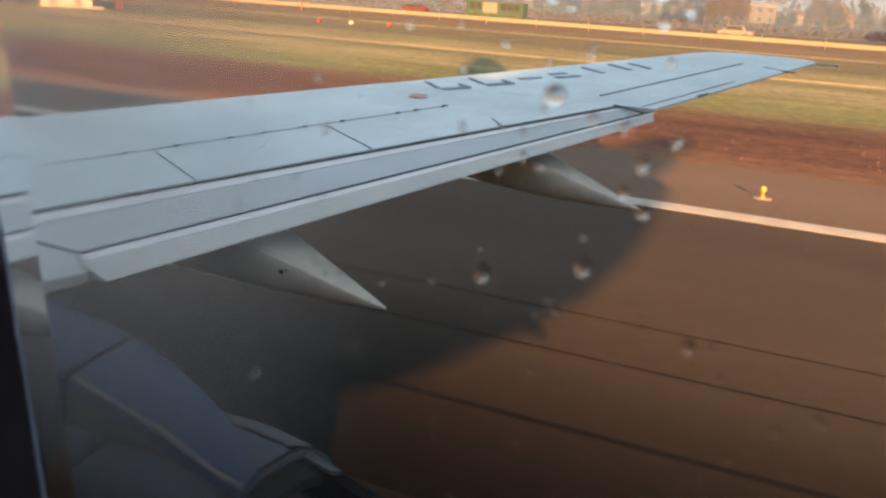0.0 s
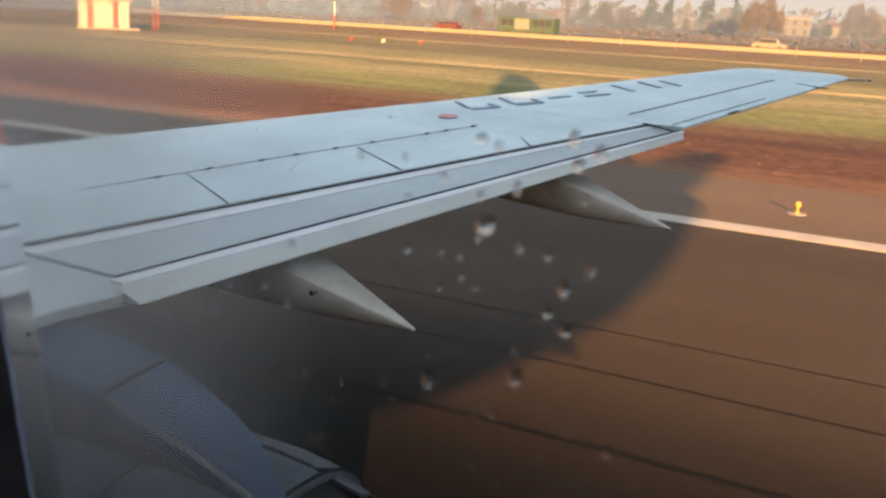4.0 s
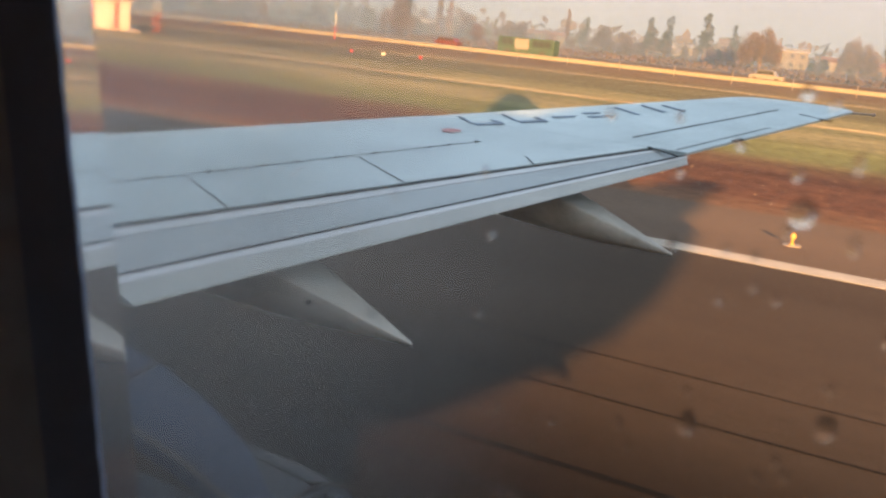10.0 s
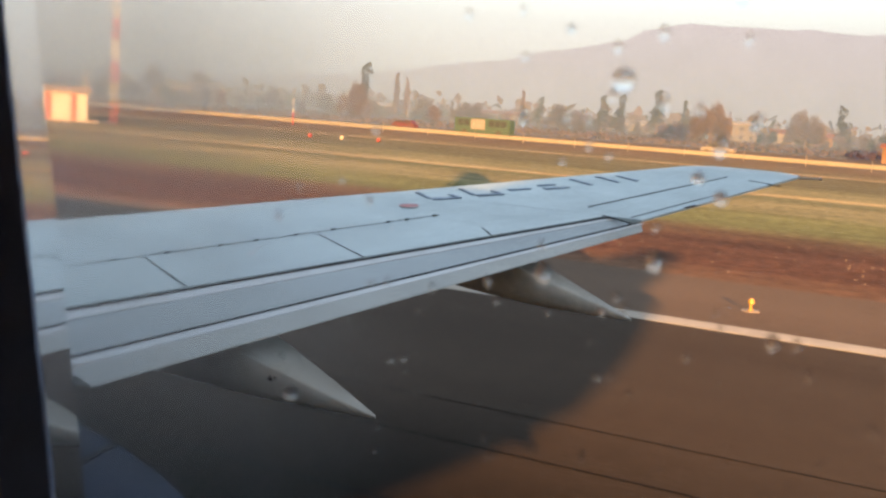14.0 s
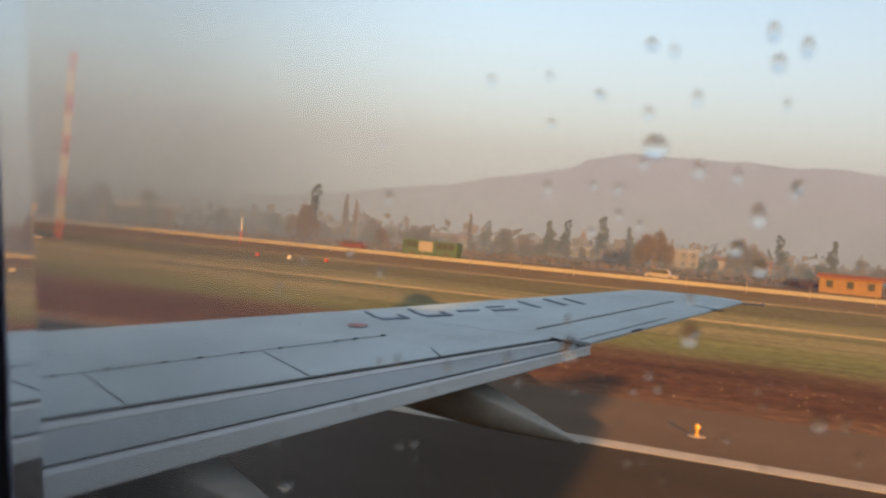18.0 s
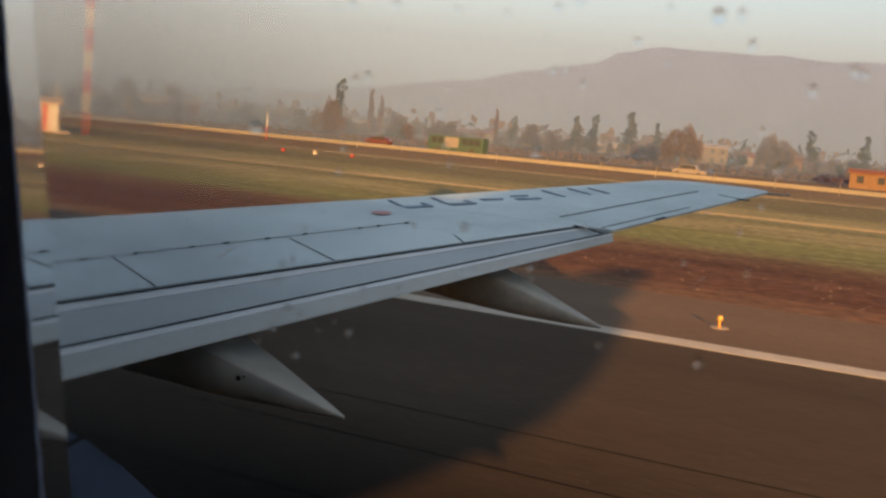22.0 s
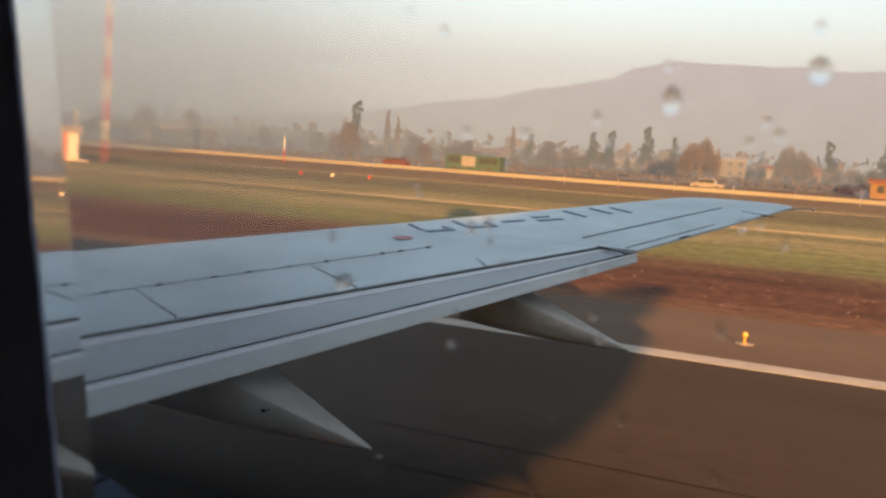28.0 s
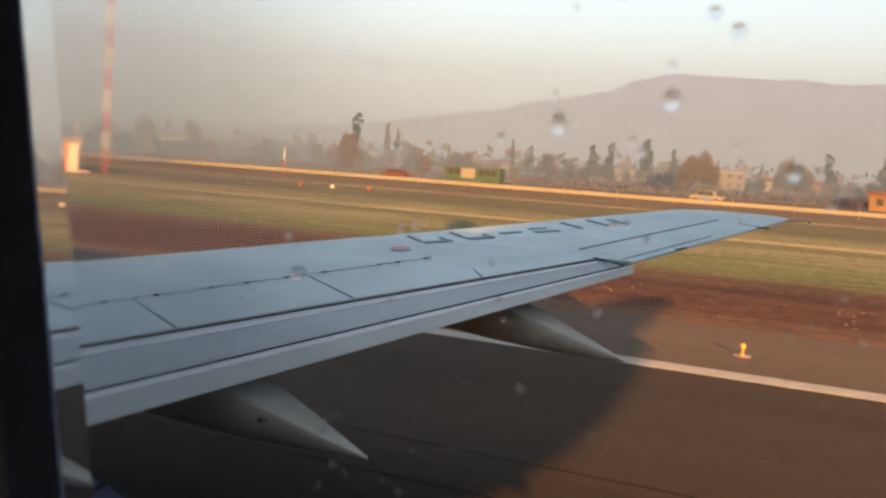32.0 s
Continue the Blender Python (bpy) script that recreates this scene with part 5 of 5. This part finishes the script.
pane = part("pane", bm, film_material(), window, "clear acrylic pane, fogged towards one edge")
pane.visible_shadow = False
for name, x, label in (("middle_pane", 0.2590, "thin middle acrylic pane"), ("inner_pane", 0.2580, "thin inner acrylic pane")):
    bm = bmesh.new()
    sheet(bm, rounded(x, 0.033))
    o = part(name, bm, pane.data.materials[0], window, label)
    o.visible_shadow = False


def water_material(name, clearest, rough):
    """Water that thins out towards its rim."""
    m = bpy.data.materials.new(name)
    m.use_nodes = True
    n, l = m.node_tree.nodes, m.node_tree.links
    b = n["Principled BSDF"]
    b.inputs["Transmission Weight"].default_value, b.inputs["IOR"].default_value, b.inputs["Roughness"].default_value = 1.0, 1.33, rough
    co, sep, clear, mix = n.new("ShaderNodeTexCoord"), n.new("ShaderNodeSeparateXYZ"), n.new("ShaderNodeBsdfTransparent"), n.new("ShaderNodeMixShader")
    l.new(co.outputs["Generated"], sep.inputs[0])
    flat, dist, mr = n.new("ShaderNodeCombineXYZ"), n.new("ShaderNodeVectorMath"), n.new("ShaderNodeMapRange")
    l.new(sep.outputs[1], flat.inputs[1])
    l.new(sep.outputs[2], flat.inputs[2])
    dist.operation = "DISTANCE"
    dist.inputs[1].default_value = (0, 0.5, 0.5)
    l.new(flat.outputs[0], dist.inputs[0])
    mr.interpolation_type = "SMOOTHSTEP"
    mr.inputs[1].default_value, mr.inputs[2].default_value, mr.inputs[3].default_value, mr.inputs[4].default_value = 0.22, 0.50, clearest, 1.0
    l.new(dist.outputs["Value"], mr.inputs[0])
    l.new(mr.outputs[0], mix.inputs[0])
    l.new(b.outputs[0], mix.inputs[1])
    l.new(clear.outputs[0], mix.inputs[2])
    l.new(mix.outputs[0], n["Material Output"].inputs[0])
    return m


water = water_material("water_drop", 0.42, 0.12)
thin_water = water_material("drying_water", 0.64, 0.2)
drop_meshes = []
for k in range(3):
    bm = bmesh.new()
    bmesh.ops.create_uvsphere(bm, u_segments=16, v_segments=10, radius=1.0)
    for v in bm.verts:
        v.co.x *= 0.75
        v.co.z *= (1.0, 1.25, 1.5)[k]
        if v.co.z > 0:
            v.co.y *= (1.0, 0.9, 0.75)[k]
    drop_meshes.append(finish(bm, "drop", True))
faint_meshes = [me.copy() for me in drop_meshes]
# drops on the pane: place along it, height, half-width in millimetres
DROPS = [(0.0903, 3.6258, 3.79), (0.0762, 3.5749, 2.86), (0.1095, 3.5669, 2.61), (0.1991, 3.5119, 2.69), (0.0414, 3.5565, 2.19), (0.0778, 3.6202, 1.96), (0.0662, 3.5995, 2.13), (0.0595, 3.6494, 2.25), (0.0526, 3.6537, 2.08), (0.0938, 3.6542, 2.14), (0.0874, 3.6523, 1.8), (0.0611, 3.6089, 2.27), (0.0594, 3.5946, 2.29), (0.0675, 3.6189, 1.79), (0.0525, 3.6156, 1.45), (0.0927, 3.6038, 1.5), (0.0769, 3.5846, 1.5), (0.111, 3.5752, 1.21), (0.1696, 3.5552, 1.33), (0.1722, 3.5829, 1.49), (0.2079, 3.574, 1.59), (0.1999, 3.5845, 1.36), (0.2037, 3.5245, 1.65), (0.1711, 3.6062, 1.66), (0.183, 3.588, 1.51), (0.203, 3.6114, 1.35), (0.1748, 3.6233, 1.29), (0.09, 3.538, 1.59), (0.0836, 3.5597, 1.54), (0.0615, 3.6577, 2.09), (0.1078, 3.6403, 1.34)]
HIGH_DROPS = [(0.1408, 3.6433, 1.66), (0.1229, 3.6448, 1.3), (0.107, 3.6396, 1.6), (0.0929, 3.635, 1.8), (0.0799, 3.6395, 1.89), (0.1211, 3.6312, 1.62), (0.093, 3.6211, 1.58), (0.1203, 3.6127, 1.61), (0.1066, 3.6141, 1.38), (0.0995, 3.6136, 1.37), (0.0988, 3.6062, 1.37), (0.1067, 3.6009, 1.38), (0.0515, 3.6172, 1.76), (0.0564, 3.6384, 1.36)]
for k, (y, z, r) in enumerate(DROPS + HIGH_DROPS):
    faint = k >= len(DROPS) or r < 2.0
    o = part("drop", (faint_meshes if faint else drop_meshes)[k % 3], thin_water if faint else water, window)
    o.location, o.scale = (0.2860, y, z), (r * 0.00115, r * 0.00115, r * 0.00115)
    o.visible_shadow = False
rnd = random.Random(21)
for k in range(70):
    az, el = rnd.uniform(56, 90), rnd.uniform(-27, -6)
    r = rnd.choice((0.9, 1.1, 1.3, 1.7)) * 0.001
    o = part("drop", faint_meshes[k % 3], thin_water, window)
    o.location, o.scale = (0.2860, 0.2860 / math.tan(radians(az)), 3.6 + 0.2860 / math.sin(radians(az)) * math.tan(radians(el))), (r, r, r)
    o.visible_shadow = False
